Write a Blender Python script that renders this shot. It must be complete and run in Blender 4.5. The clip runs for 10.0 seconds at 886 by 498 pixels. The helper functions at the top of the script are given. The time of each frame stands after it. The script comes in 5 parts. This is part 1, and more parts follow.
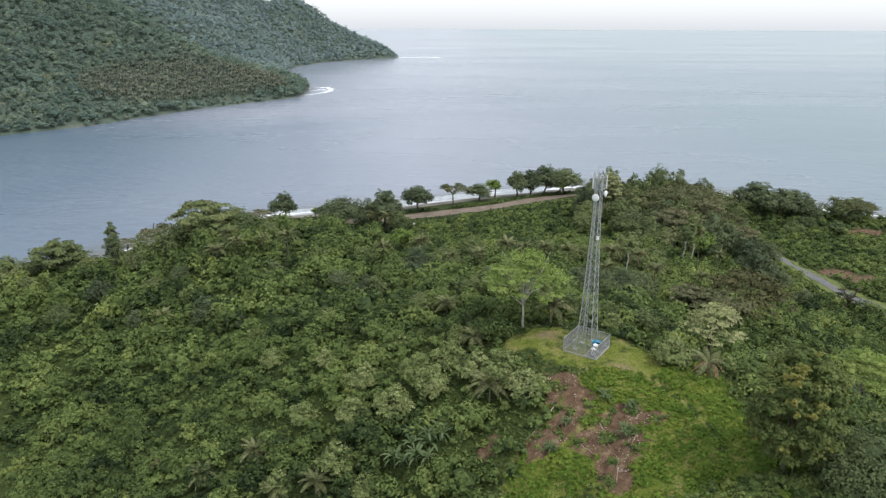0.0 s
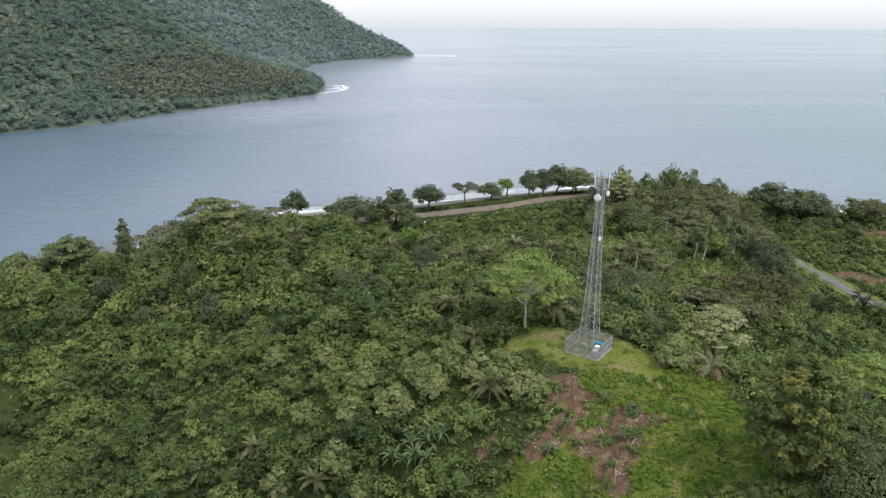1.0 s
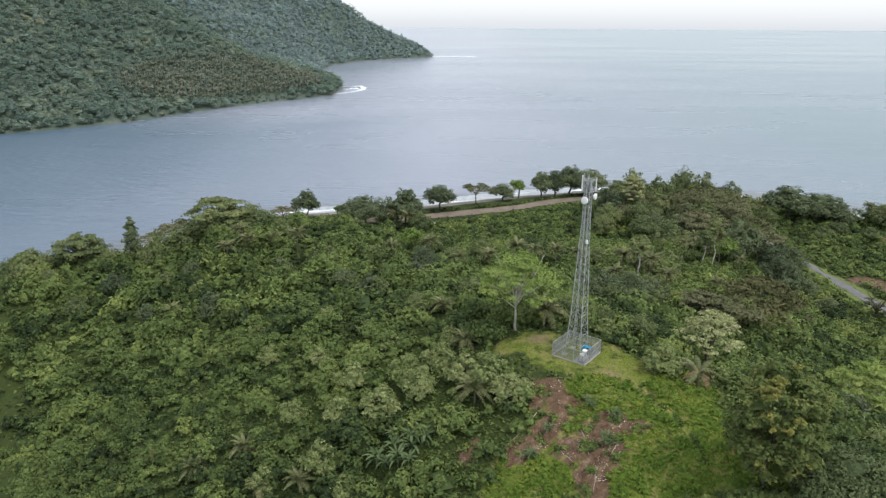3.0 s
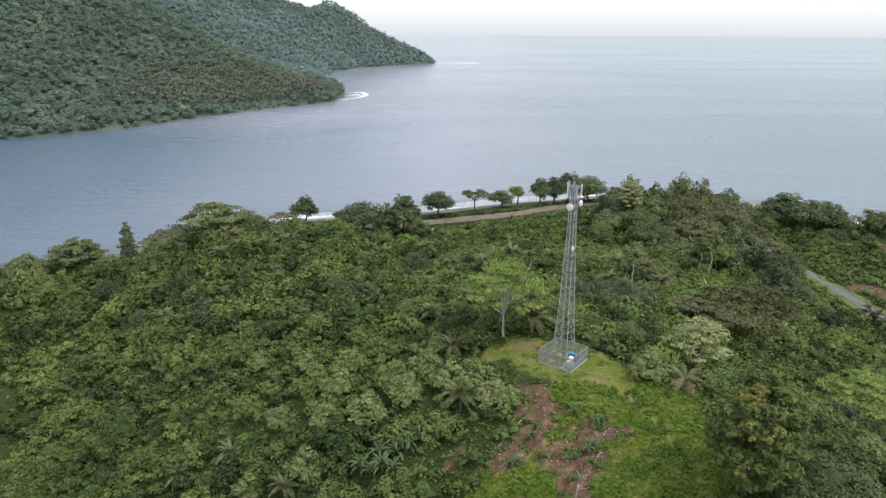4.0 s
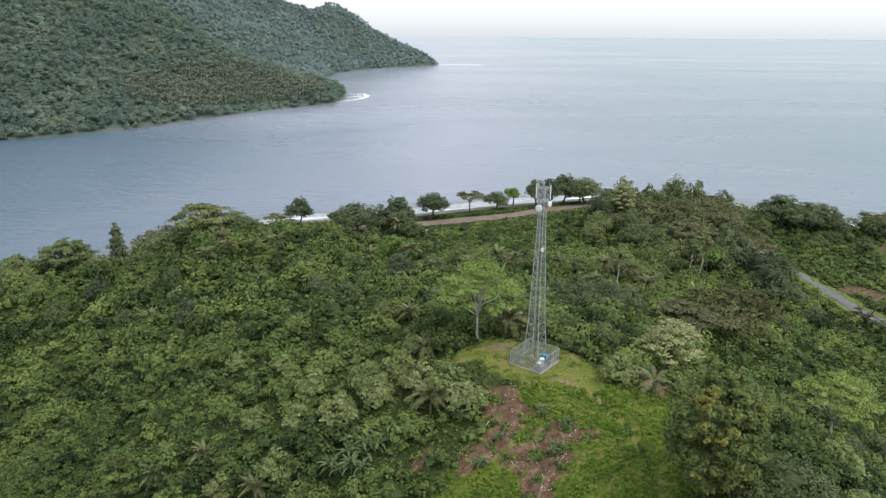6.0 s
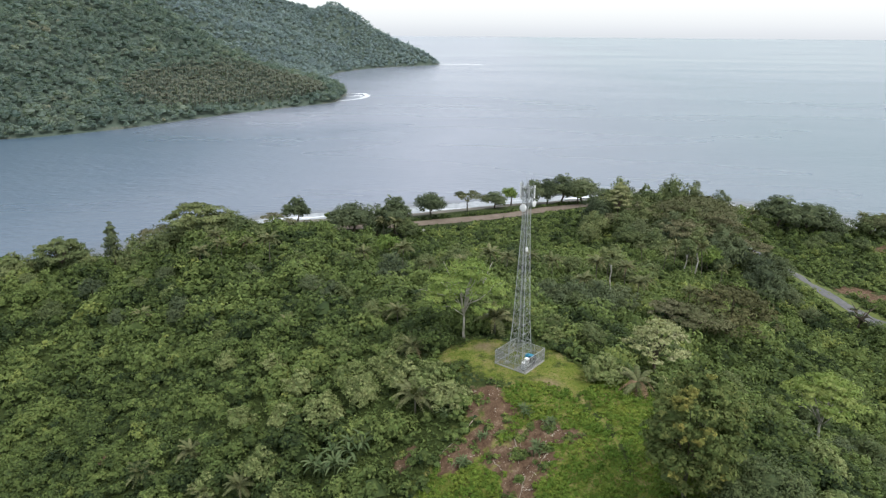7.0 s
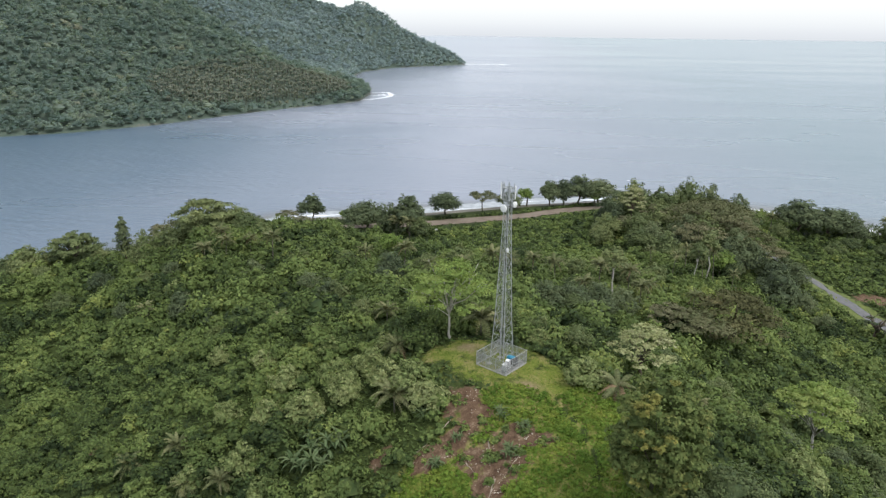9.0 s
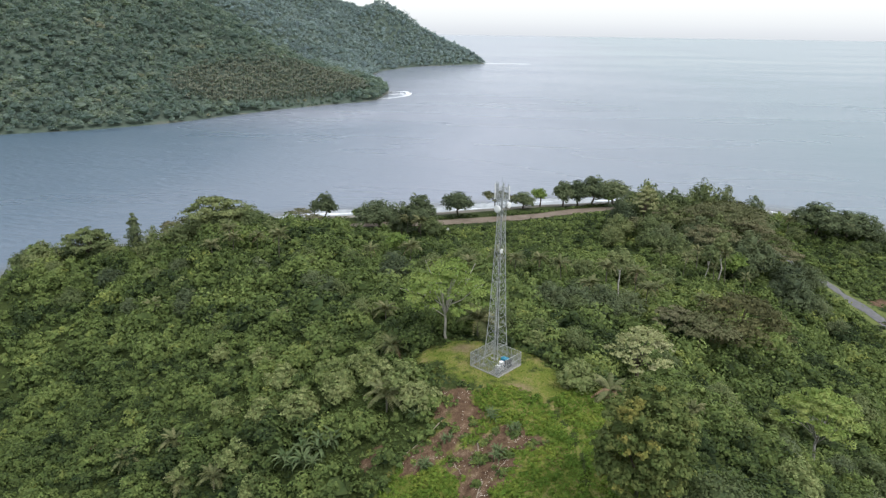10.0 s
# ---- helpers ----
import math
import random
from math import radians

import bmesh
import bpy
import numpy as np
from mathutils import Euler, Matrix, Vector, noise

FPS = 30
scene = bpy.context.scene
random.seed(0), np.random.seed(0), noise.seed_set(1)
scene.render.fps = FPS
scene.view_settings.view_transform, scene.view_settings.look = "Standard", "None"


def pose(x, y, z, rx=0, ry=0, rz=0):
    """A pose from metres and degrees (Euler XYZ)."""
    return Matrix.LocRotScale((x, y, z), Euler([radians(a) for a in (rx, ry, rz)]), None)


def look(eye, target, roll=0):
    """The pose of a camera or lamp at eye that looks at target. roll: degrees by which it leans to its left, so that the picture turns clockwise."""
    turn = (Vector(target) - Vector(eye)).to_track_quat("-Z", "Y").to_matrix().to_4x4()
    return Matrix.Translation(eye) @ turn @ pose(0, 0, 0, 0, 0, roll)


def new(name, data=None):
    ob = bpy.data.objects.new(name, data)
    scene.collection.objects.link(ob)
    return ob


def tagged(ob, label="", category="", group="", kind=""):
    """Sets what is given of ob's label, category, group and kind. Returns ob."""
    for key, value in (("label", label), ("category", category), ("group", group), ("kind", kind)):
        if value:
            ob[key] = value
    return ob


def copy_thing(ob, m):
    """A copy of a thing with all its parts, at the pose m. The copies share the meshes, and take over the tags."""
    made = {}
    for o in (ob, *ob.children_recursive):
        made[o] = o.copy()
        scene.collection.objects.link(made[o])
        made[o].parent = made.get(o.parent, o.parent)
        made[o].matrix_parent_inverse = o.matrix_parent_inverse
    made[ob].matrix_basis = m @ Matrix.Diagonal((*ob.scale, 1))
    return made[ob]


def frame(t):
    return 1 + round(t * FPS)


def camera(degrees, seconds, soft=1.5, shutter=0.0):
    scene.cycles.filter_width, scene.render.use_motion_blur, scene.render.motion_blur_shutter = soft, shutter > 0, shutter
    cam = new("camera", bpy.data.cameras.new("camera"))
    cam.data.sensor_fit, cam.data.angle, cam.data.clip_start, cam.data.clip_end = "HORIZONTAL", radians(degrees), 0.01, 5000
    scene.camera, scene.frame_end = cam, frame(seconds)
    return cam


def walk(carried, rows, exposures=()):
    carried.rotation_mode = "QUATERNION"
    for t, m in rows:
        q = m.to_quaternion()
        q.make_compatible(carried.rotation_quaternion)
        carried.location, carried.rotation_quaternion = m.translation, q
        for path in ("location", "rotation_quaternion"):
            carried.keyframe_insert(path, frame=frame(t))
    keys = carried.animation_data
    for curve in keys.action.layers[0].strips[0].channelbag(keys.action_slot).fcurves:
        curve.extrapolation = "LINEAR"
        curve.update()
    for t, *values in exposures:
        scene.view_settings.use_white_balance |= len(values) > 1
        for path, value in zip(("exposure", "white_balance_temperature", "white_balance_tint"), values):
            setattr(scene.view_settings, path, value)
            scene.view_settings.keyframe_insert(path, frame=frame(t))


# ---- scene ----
cam = camera(66.0, 10.0, soft=1.35)
PATH = [
    (0, (3.125, 5.006, 100.887), (3.112, 6.897, 100.235), 0.2),
    (0.5, (4.175, 5.167, 100.893), (4.14, 7.057, 100.239), 0.1),
    (1, (5.168, 5.452, 100.868), (5.111, 7.341, 100.212), 0.2),
    (1.5, (6.317, 5.669, 100.886), (6.241, 7.556, 100.229), 0.3),
    (2, (7.394, 5.872, 100.874), (7.301, 7.759, 100.216), 0.2),
    (2.5, (8.606, 5.982, 100.893), (8.501, 7.868, 100.234), 0.2),
    (4, (12.312, 6.365, 100.880), (12.189, 8.256, 100.243), 0.3),
    (4.5, (13.512, 6.475, 100.857), (13.386, 8.367, 100.222), 0.3),
    (5, (14.744, 6.534, 100.931), (14.614, 8.426, 100.296), 0.3),
    (5.5, (15.925, 6.581, 100.870), (15.792, 8.474, 100.237), 0.3),
    (7, (19.504, 6.867, 100.812), (19.364, 8.759, 100.178), 0.4),
    (7.5, (20.906, 7.011, 100.757), (20.751, 8.902, 100.123), 0.4),
    (8, (22.456, 7.197, 100.725), (22.275, 9.086, 100.092), 0.5),
    (8.5, (24.044, 7.417, 100.833), (23.845, 9.303, 100.198), 0.5),
    (9, (25.732, 7.82, 100.740), (25.517, 9.704, 100.105), 0.6),
    (9.5, (27.371, 8.274, 100.713), (27.128, 10.154, 100.077), 0.6),
    (10, (29.094, 8.769, 100.743), (28.825, 10.646, 100.105), 0.7),
]
walk(cam, [(t, look(eye, target, roll)) for t, eye, target, roll in PATH])

# ---- world, sun, exposure ----
SUN_AZ, SUN_EL = radians(128.0), radians(60.0)
sun_dir = Vector((math.sin(SUN_AZ) * math.cos(SUN_EL), math.cos(SUN_AZ) * math.cos(SUN_EL), math.sin(SUN_EL)))
scene.view_settings.exposure = 0.0

world = bpy.data.worlds.new("world")
scene.world = world
world.use_nodes = True
wt = world.node_tree
wt.nodes.clear()


def wnode(kind, **values):
    n = wt.nodes.new(kind)
    for key, value in values.items():
        n.inputs[key].default_value = value
    return n


w_sky = wt.nodes.new("ShaderNodeTexSky")
w_sky.sky_type = "NISHITA"
w_sky.sun_disc = False
w_sky.sun_elevation, w_sky.sun_rotation = SUN_EL, SUN_AZ
w_bg1 = wnode("ShaderNodeBackground", Strength=0.05)
wt.links.new(w_sky.outputs[0], w_bg1.inputs["Color"])
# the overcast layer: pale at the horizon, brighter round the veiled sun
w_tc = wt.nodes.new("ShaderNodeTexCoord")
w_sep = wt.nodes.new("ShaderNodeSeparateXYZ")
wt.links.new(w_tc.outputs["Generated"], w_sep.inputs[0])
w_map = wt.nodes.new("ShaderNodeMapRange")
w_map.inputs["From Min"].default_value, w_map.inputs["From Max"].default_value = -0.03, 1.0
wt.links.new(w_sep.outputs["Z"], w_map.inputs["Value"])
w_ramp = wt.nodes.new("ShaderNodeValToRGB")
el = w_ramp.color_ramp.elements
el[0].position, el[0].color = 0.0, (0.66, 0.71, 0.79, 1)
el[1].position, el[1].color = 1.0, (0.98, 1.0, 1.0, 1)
# stops below 0.029 lie under the horizon: painted hazy sea past the water's edge
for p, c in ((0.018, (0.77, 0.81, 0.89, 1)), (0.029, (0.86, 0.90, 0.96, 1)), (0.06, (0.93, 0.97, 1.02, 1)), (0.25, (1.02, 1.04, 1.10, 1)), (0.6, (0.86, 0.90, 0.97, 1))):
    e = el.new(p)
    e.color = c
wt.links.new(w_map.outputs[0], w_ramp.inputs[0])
w_dot = wt.nodes.new("ShaderNodeVectorMath")
w_dot.operation = "DOT_PRODUCT"
w_nrm = wt.nodes.new("ShaderNodeVectorMath")
w_nrm.operation = "NORMALIZE"
wt.links.new(w_tc.outputs["Generated"], w_nrm.inputs[0])
wt.links.new(w_nrm.outputs[0], w_dot.inputs[0])
w_dot.inputs[1].default_value = sun_dir
w_glow = wt.nodes.new("ShaderNodeMapRange")
w_glow.interpolation_type = "SMOOTHSTEP"
w_glow.inputs["From Min"].default_value, w_glow.inputs["From Max"].default_value = 0.5, 1.0
w_glow.inputs["To Min"].default_value, w_glow.inputs["To Max"].default_value = 0.0, 1.0
wt.links.new(w_dot.outputs["Value"], w_glow.inputs["Value"])
w_add = wt.nodes.new("ShaderNodeMix")
w_add.data_type, w_add.blend_type = "RGBA", "ADD"
wt.links.new(w_glow.outputs[0], w_add.inputs["Factor"])
wt.links.new(w_ramp.outputs[0], w_add.inputs["A"])
w_add.inputs["B"].default_value = (0.80, 0.78, 0.75, 1)
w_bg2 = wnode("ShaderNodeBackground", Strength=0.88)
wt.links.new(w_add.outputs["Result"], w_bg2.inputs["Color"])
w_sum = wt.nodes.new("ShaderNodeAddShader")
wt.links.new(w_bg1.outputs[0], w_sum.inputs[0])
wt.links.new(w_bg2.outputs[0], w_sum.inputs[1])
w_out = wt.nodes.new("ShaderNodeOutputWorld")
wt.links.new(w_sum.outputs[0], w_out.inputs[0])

sun_lamp = bpy.data.lights.new("sun", "SUN")
sun_lamp.energy, sun_lamp.angle, sun_lamp.color = 1.5, radians(12), (1.0, 0.97, 0.92)
sun = new("sun", sun_lamp)
sun.matrix_world = look(sun_dir * 600, (0, 0, 0))


# ---- materials ----
class Nodes:
    """Short hand for building a node material."""

    def __init__(self, name):
        self.mat = bpy.data.materials.new(name)
        self.mat.use_nodes = True
        self.t = self.mat.node_tree
        self.bsdf = self.t.nodes["Principled BSDF"]
        self.out = self.t.nodes["Material Output"]

    def add(self, kind, **props):
        n = self.t.nodes.new(kind)
        for k, v in props.items():
            n.inputs[k].default_value = v
        return n

    def link(self, a, b):
        self.t.links.new(a, b)

    def coords(self):
        n = self.t.nodes.new("ShaderNodeNewGeometry")
        return n.outputs["Position"]

    def noise(self, scale, detail=3.0, rough=0.5, vector=None):
        n = self.t.nodes.new("ShaderNodeTexNoise")
        n.inputs["Scale"].default_value, n.inputs["Detail"].default_value, n.inputs["Roughness"].default_value = scale, detail, rough
        self.link(vector if vector else self.coords(), n.inputs["Vector"])
        return n.outputs["Fac"]

    def ramp(self, fac, stops):
        n = self.t.nodes.new("ShaderNodeValToRGB")
        e = n.color_ramp.elements
        e[0].position, e[0].color = stops[0][0], (*stops[0][1], 1)
        e[1].position, e[1].color = stops[-1][0], (*stops[-1][1], 1)
        for p, c in stops[1:-1]:
            e.new(p).color = (*c, 1)
        self.link(fac, n.inputs[0])
        return n.outputs[0]

    def mix(self, fac, a, b, blend="MIX"):
        n = self.t.nodes.new("ShaderNodeMix")
        n.data_type, n.blend_type = "RGBA", blend
        for sock, v in (("Factor", fac), ("A", a), ("B", b)):
            if isinstance(v, (int, float)):
                n.inputs[sock].default_value = v
            elif isinstance(v, tuple):
                n.inputs[sock].default_value = (*v, 1)
            else:
                self.link(v, n.inputs[sock])
        return n.outputs["Result"]

    def maths(self, op, a, b=0.0):
        n = self.t.nodes.new("ShaderNodeMath")
        n.operation = op
        for i, v in enumerate((a, b)):
            if isinstance(v, (int, float)):
                n.inputs[i].default_value = v
            else:
                self.link(v, n.inputs[i])
        return n.outputs[0]

    def span(self, v, lo, hi, to_lo=0.0, to_hi=1.0, smooth=True):
        n = self.t.nodes.new("ShaderNodeMapRange")
        if smooth:
            n.interpolation_type = "SMOOTHSTEP"
        for k, x in (("From Min", lo), ("From Max", hi), ("To Min", to_lo), ("To Max", to_hi)):
            n.inputs[k].default_value = x
        self.link(v, n.inputs["Value"])
        return n.outputs[0]

    def attribute(self, name):
        n = self.t.nodes.new("ShaderNodeAttribute")
        n.attribute_name = name
        return n.outputs["Fac"]

    def island(self):
        return self.t.nodes.new("ShaderNodeNewGeometry").outputs["Random Per Island"]

    def chance(self):
        return self.t.nodes.new("ShaderNodeObjectInfo").outputs["Random"]

    def bump(self, height, strength, distance=0.1):
        n = self.t.nodes.new("ShaderNodeBump")
        n.inputs["Strength"].default_value, n.inputs["Distance"].default_value = strength, distance
        self.link(height, n.inputs["Height"])
        self.link(n.outputs[0], self.bsdf.inputs["Normal"])

    def finish(self, colour, rough=0.6, specular=0.3, metal=0.0):
        b = self.bsdf
        if isinstance(colour, tuple):
            b.inputs["Base Color"].default_value = (*colour, 1)
        else:
            self.link(colour, b.inputs["Base Color"])
        if isinstance(rough, (int, float)):
            b.inputs["Roughness"].default_value = rough
        else:
            self.link(rough, b.inputs["Roughness"])
        b.inputs["Specular IOR Level"].default_value = specular
        b.inputs["Metallic"].default_value = metal
        return self.mat




def foliage(name, stops, tint="tint", glow=0.14, patch=0.05, rough=0.5, spread=0.24, vary=0.0):
    """Leaves: colour by a tint, which in places carries shade, leaf by leaf variation and broad patches; light passes
    through.
    """
    n = Nodes(name)
    base = n.attribute(tint) if tint else n.chance()
    wide = n.noise(patch, 2.0)
    f = n.maths("ADD", base, n.maths("MULTIPLY", n.maths("SUBTRACT", wide, 0.5), 0.7))
    if vary:
        f = n.maths("ADD", f, n.maths("MULTIPLY", n.maths("SUBTRACT", n.chance(), 0.5), vary))
    col = n.ramp(f, stops)
    leaf = n.island()
    light = n.span(leaf, 0.0, 1.0, 1.0 - spread, 1.0 + spread * 1.25, False)
    hsv = n.t.nodes.new("ShaderNodeHueSaturation")
    n.link(light, hsv.inputs["Value"])
    n.link(n.span(n.noise(1.7, 2.0), 0.3, 0.7, 0.485, 0.515, False), hsv.inputs["Hue"])
    hsv.inputs["Saturation"].default_value = 0.93
    n.link(col, hsv.inputs["Color"])
    c = hsv.outputs[0]
    n.finish(c, rough + 0.1, 0.06)
    tr = n.t.nodes.new("ShaderNodeBsdfTranslucent")
    n.link(n.mix(1.0, c, (1.0, 1.0, 0.55), "MULTIPLY"), tr.inputs["Color"])
    m = n.t.nodes.new("ShaderNodeMixShader")
    m.inputs[0].default_value = glow
    n.link(n.bsdf.outputs[0], m.inputs[1])
    n.link(tr.outputs[0], m.inputs[2])
    n.link(m.outputs[0], n.out.inputs["Surface"])
    return n.mat


G_DARK, G_MID, G_LIGHT, G_LIME = (0.028, 0.046, 0.018), (0.079, 0.115, 0.032), (0.131, 0.181, 0.047), (0.210, 0.248, 0.057)
M_SHRUB = foliage("shrub_leaves", [(0.0, G_DARK), (0.3, G_MID), (0.62, G_LIGHT), (0.85, (0.161, 0.209, 0.057)), (1.0, G_LIME)])
M_PALE = foliage("pale_leaves", [(0.0, (0.106, 0.145, 0.043)), (0.5, (0.172, 0.213, 0.072)), (1.0, (0.270, 0.294, 0.120))], spread=0.3, vary=0.35)
M_DARKTREE = foliage("dark_tree_leaves", [(0.0, (0.054, 0.075, 0.043)), (0.5, (0.105, 0.136, 0.065)), (1.0, (0.167, 0.190, 0.087))], vary=0.60)
M_TREE = foliage("tree_leaves", [(0.0, (0.064, 0.091, 0.040)), (0.5, (0.119, 0.153, 0.059)), (1.0, (0.197, 0.224, 0.085))], vary=0.60)
M_FEATHER = foliage("feathery_leaves", [(0.0, (0.071, 0.086, 0.041)), (0.5, (0.115, 0.127, 0.056)), (1.0, (0.184, 0.172, 0.093))], spread=0.2, vary=0.40)
M_TAN = foliage("dry_leaves", [(0.0, (0.118, 0.122, 0.064)), (1.0, (0.212, 0.204, 0.110))], spread=0.2)
M_LIME = foliage("lime_leaves", [(0.0, (0.121, 0.187, 0.040)), (0.6, (0.207, 0.287, 0.066)), (1.0, (0.322, 0.374, 0.110))], glow=0.3)
M_OLIVE = foliage("olive_leaves", [(0.0, (0.048, 0.072, 0.021)), (0.5, (0.111, 0.148, 0.041)), (1.0, (0.212, 0.220, 0.061))], patch=0.2)
M_DARKFEATHER = foliage("dark_feathery_leaves", [(0.0, (0.057, 0.062, 0.027)), (0.5, (0.104, 0.106, 0.043)), (1.0, (0.183, 0.156, 0.071))], patch=0.2)
M_WHITE = foliage("whitish_leaves", [(0.0, (0.154, 0.184, 0.062)), (0.5, (0.286, 0.305, 0.133)), (1.0, (0.426, 0.412, 0.258))], spread=0.3)
M_YELLOW = foliage("yellowed_leaves", [(0.0, (0.122, 0.143, 0.033)), (0.5, (0.194, 0.190, 0.043)), (1.0, (0.287, 0.232, 0.051))])
M_FROND = foliage("palm_leaflets", [(0.0, (0.087, 0.102, 0.040)), (0.5, (0.145, 0.163, 0.069)), (1.0, (0.215, 0.214, 0.101))], tint=None, spread=0.25, rough=0.35)
M_BROWNFROND = foliage("dead_palm_leaflets", [(0.0, (0.15, 0.105, 0.060)), (1.0, (0.26, 0.18, 0.105))], tint=None)
M_BANANA = foliage("banana_blades", [(0.0, (0.057, 0.096, 0.036)), (1.0, (0.129, 0.169, 0.073))], tint=None, rough=0.4)
M_GRASS = foliage("grass_blades", [(0.0, (0.060, 0.118, 0.012)), (0.5, (0.117, 0.187, 0.020)), (1.0, (0.202, 0.253, 0.033))], patch=0.15)
# aerial haze is put into these two leaf colours: paler and bluer than leaves
M_HAZED_WOOD = foliage("far_wood_hazed_leaves", [(0.0, (0.146, 0.213, 0.192)), (0.45, (0.210, 0.283, 0.251)), (0.8, (0.273, 0.335, 0.268)), (1.0, (0.342, 0.354, 0.282))], patch=0.008, glow=0.55, spread=0.15)
M_HAZED_WOOD_BLUE = foliage("distant_wood_hazed_leaves", [(0.0, (0.244, 0.324, 0.375)), (0.5, (0.308, 0.394, 0.442)), (1.0, (0.385, 0.454, 0.478))], patch=0.008, glow=0.55, spread=0.12)
M_FARPALM = foliage("far_palm_leaves", [(0.0, (0.150, 0.174, 0.138)), (1.0, (0.228, 0.246, 0.190))], patch=0.01, glow=0.35, spread=0.2)




def bark(name, lo, hi, scale=3.0, moss=(0.09, 0.10, 0.06)):
    n = Nodes(name)
    v = n.t.nodes.new("ShaderNodeMapping")
    v.inputs["Scale"].default_value = (1.0, 1.0, 0.25)
    n.link(n.coords(), v.inputs["Vector"])
    f = n.noise(scale, 5.0, 0.65, v.outputs[0])
    col = n.mix(n.span(n.noise(0.4, 2.0), 0.4, 0.7), n.ramp(f, [(0.3, lo), (0.7, hi)]), moss)
    n.bump(f, 0.6, 0.05)
    return n.finish(col, 0.85, 0.2)


M_BARK = bark("brown_bark", (0.055, 0.042, 0.03), (0.15, 0.12, 0.09))
M_PALEBARK = bark("pale_bark", (0.34, 0.31, 0.27), (0.60, 0.57, 0.51), moss=(0.30, 0.29, 0.24))
M_PALMTRUNK = bark("palm_trunk", (0.10, 0.088, 0.07), (0.25, 0.22, 0.18), 6.0)


def ground_material():
    n = Nodes("ground")
    soil, lawn, sand = n.attribute("soil"), n.attribute("lawn"), n.attribute("sand")
    fine, mid = n.noise(2.5, 5.0, 0.6), n.noise(0.35, 3.0)
    litter = n.ramp(fine, [(0.25, (0.022, 0.032, 0.010)), (0.6, (0.05, 0.070, 0.018)), (0.8, (0.085, 0.095, 0.03))])
    grass = n.ramp(n.maths("ADD", n.maths("MULTIPLY", mid, 0.6), n.maths("MULTIPLY", fine, 0.4)), [(0.32, (0.090, 0.130, 0.020)), (0.48, (0.158, 0.182, 0.036)), (0.62, (0.250, 0.215, 0.090))])
    clay = n.ramp(n.maths("ADD", n.maths("MULTIPLY", n.noise(0.8, 6.0, 0.7), 0.62), n.maths("MULTIPLY", n.noise(5.0, 4.0, 0.7), 0.38)), [(0.34, (0.045, 0.026, 0.016)), (0.45, (0.098, 0.060, 0.037)), (0.55, (0.155, 0.102, 0.066)), (0.64, (0.28, 0.210, 0.145))])
    beach = n.ramp(n.noise(0.12, 4.0), [(0.3, (0.13, 0.120, 0.10)), (0.7, (0.24, 0.225, 0.185))])
    wob = n.maths("MULTIPLY", n.maths("SUBTRACT", n.noise(0.55, 4.0, 0.6), 0.5), 1.3)
    c = n.mix(n.span(n.maths("ADD", lawn, wob), 0.35, 0.65), litter, grass)
    c = n.mix(n.span(n.maths("ADD", n.attribute("dust"), n.maths("MULTIPLY", wob, 0.5)), 0.35, 0.95, 0.0, 0.9), c, n.ramp(fine, [(0.3, (0.15, 0.11, 0.065)), (0.7, (0.27, 0.205, 0.130))]))
    # under the far woods the ground colour is paled too, to suit their haze
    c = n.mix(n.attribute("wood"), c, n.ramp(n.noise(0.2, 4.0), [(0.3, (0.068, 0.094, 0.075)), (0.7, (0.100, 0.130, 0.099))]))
    c = n.mix(n.span(n.maths("ADD", soil, wob), 0.4, 0.6), c, clay)
    c = n.mix(n.span(n.maths("ADD", sand, n.maths("MULTIPLY", wob, 0.4)), 0.4, 0.6), c, beach)
    n.bump(n.noise(1.4, 6.0, 0.7), 0.7, 0.35)
    return n.finish(c, 0.92, 0.15)


M_GROUND = ground_material()


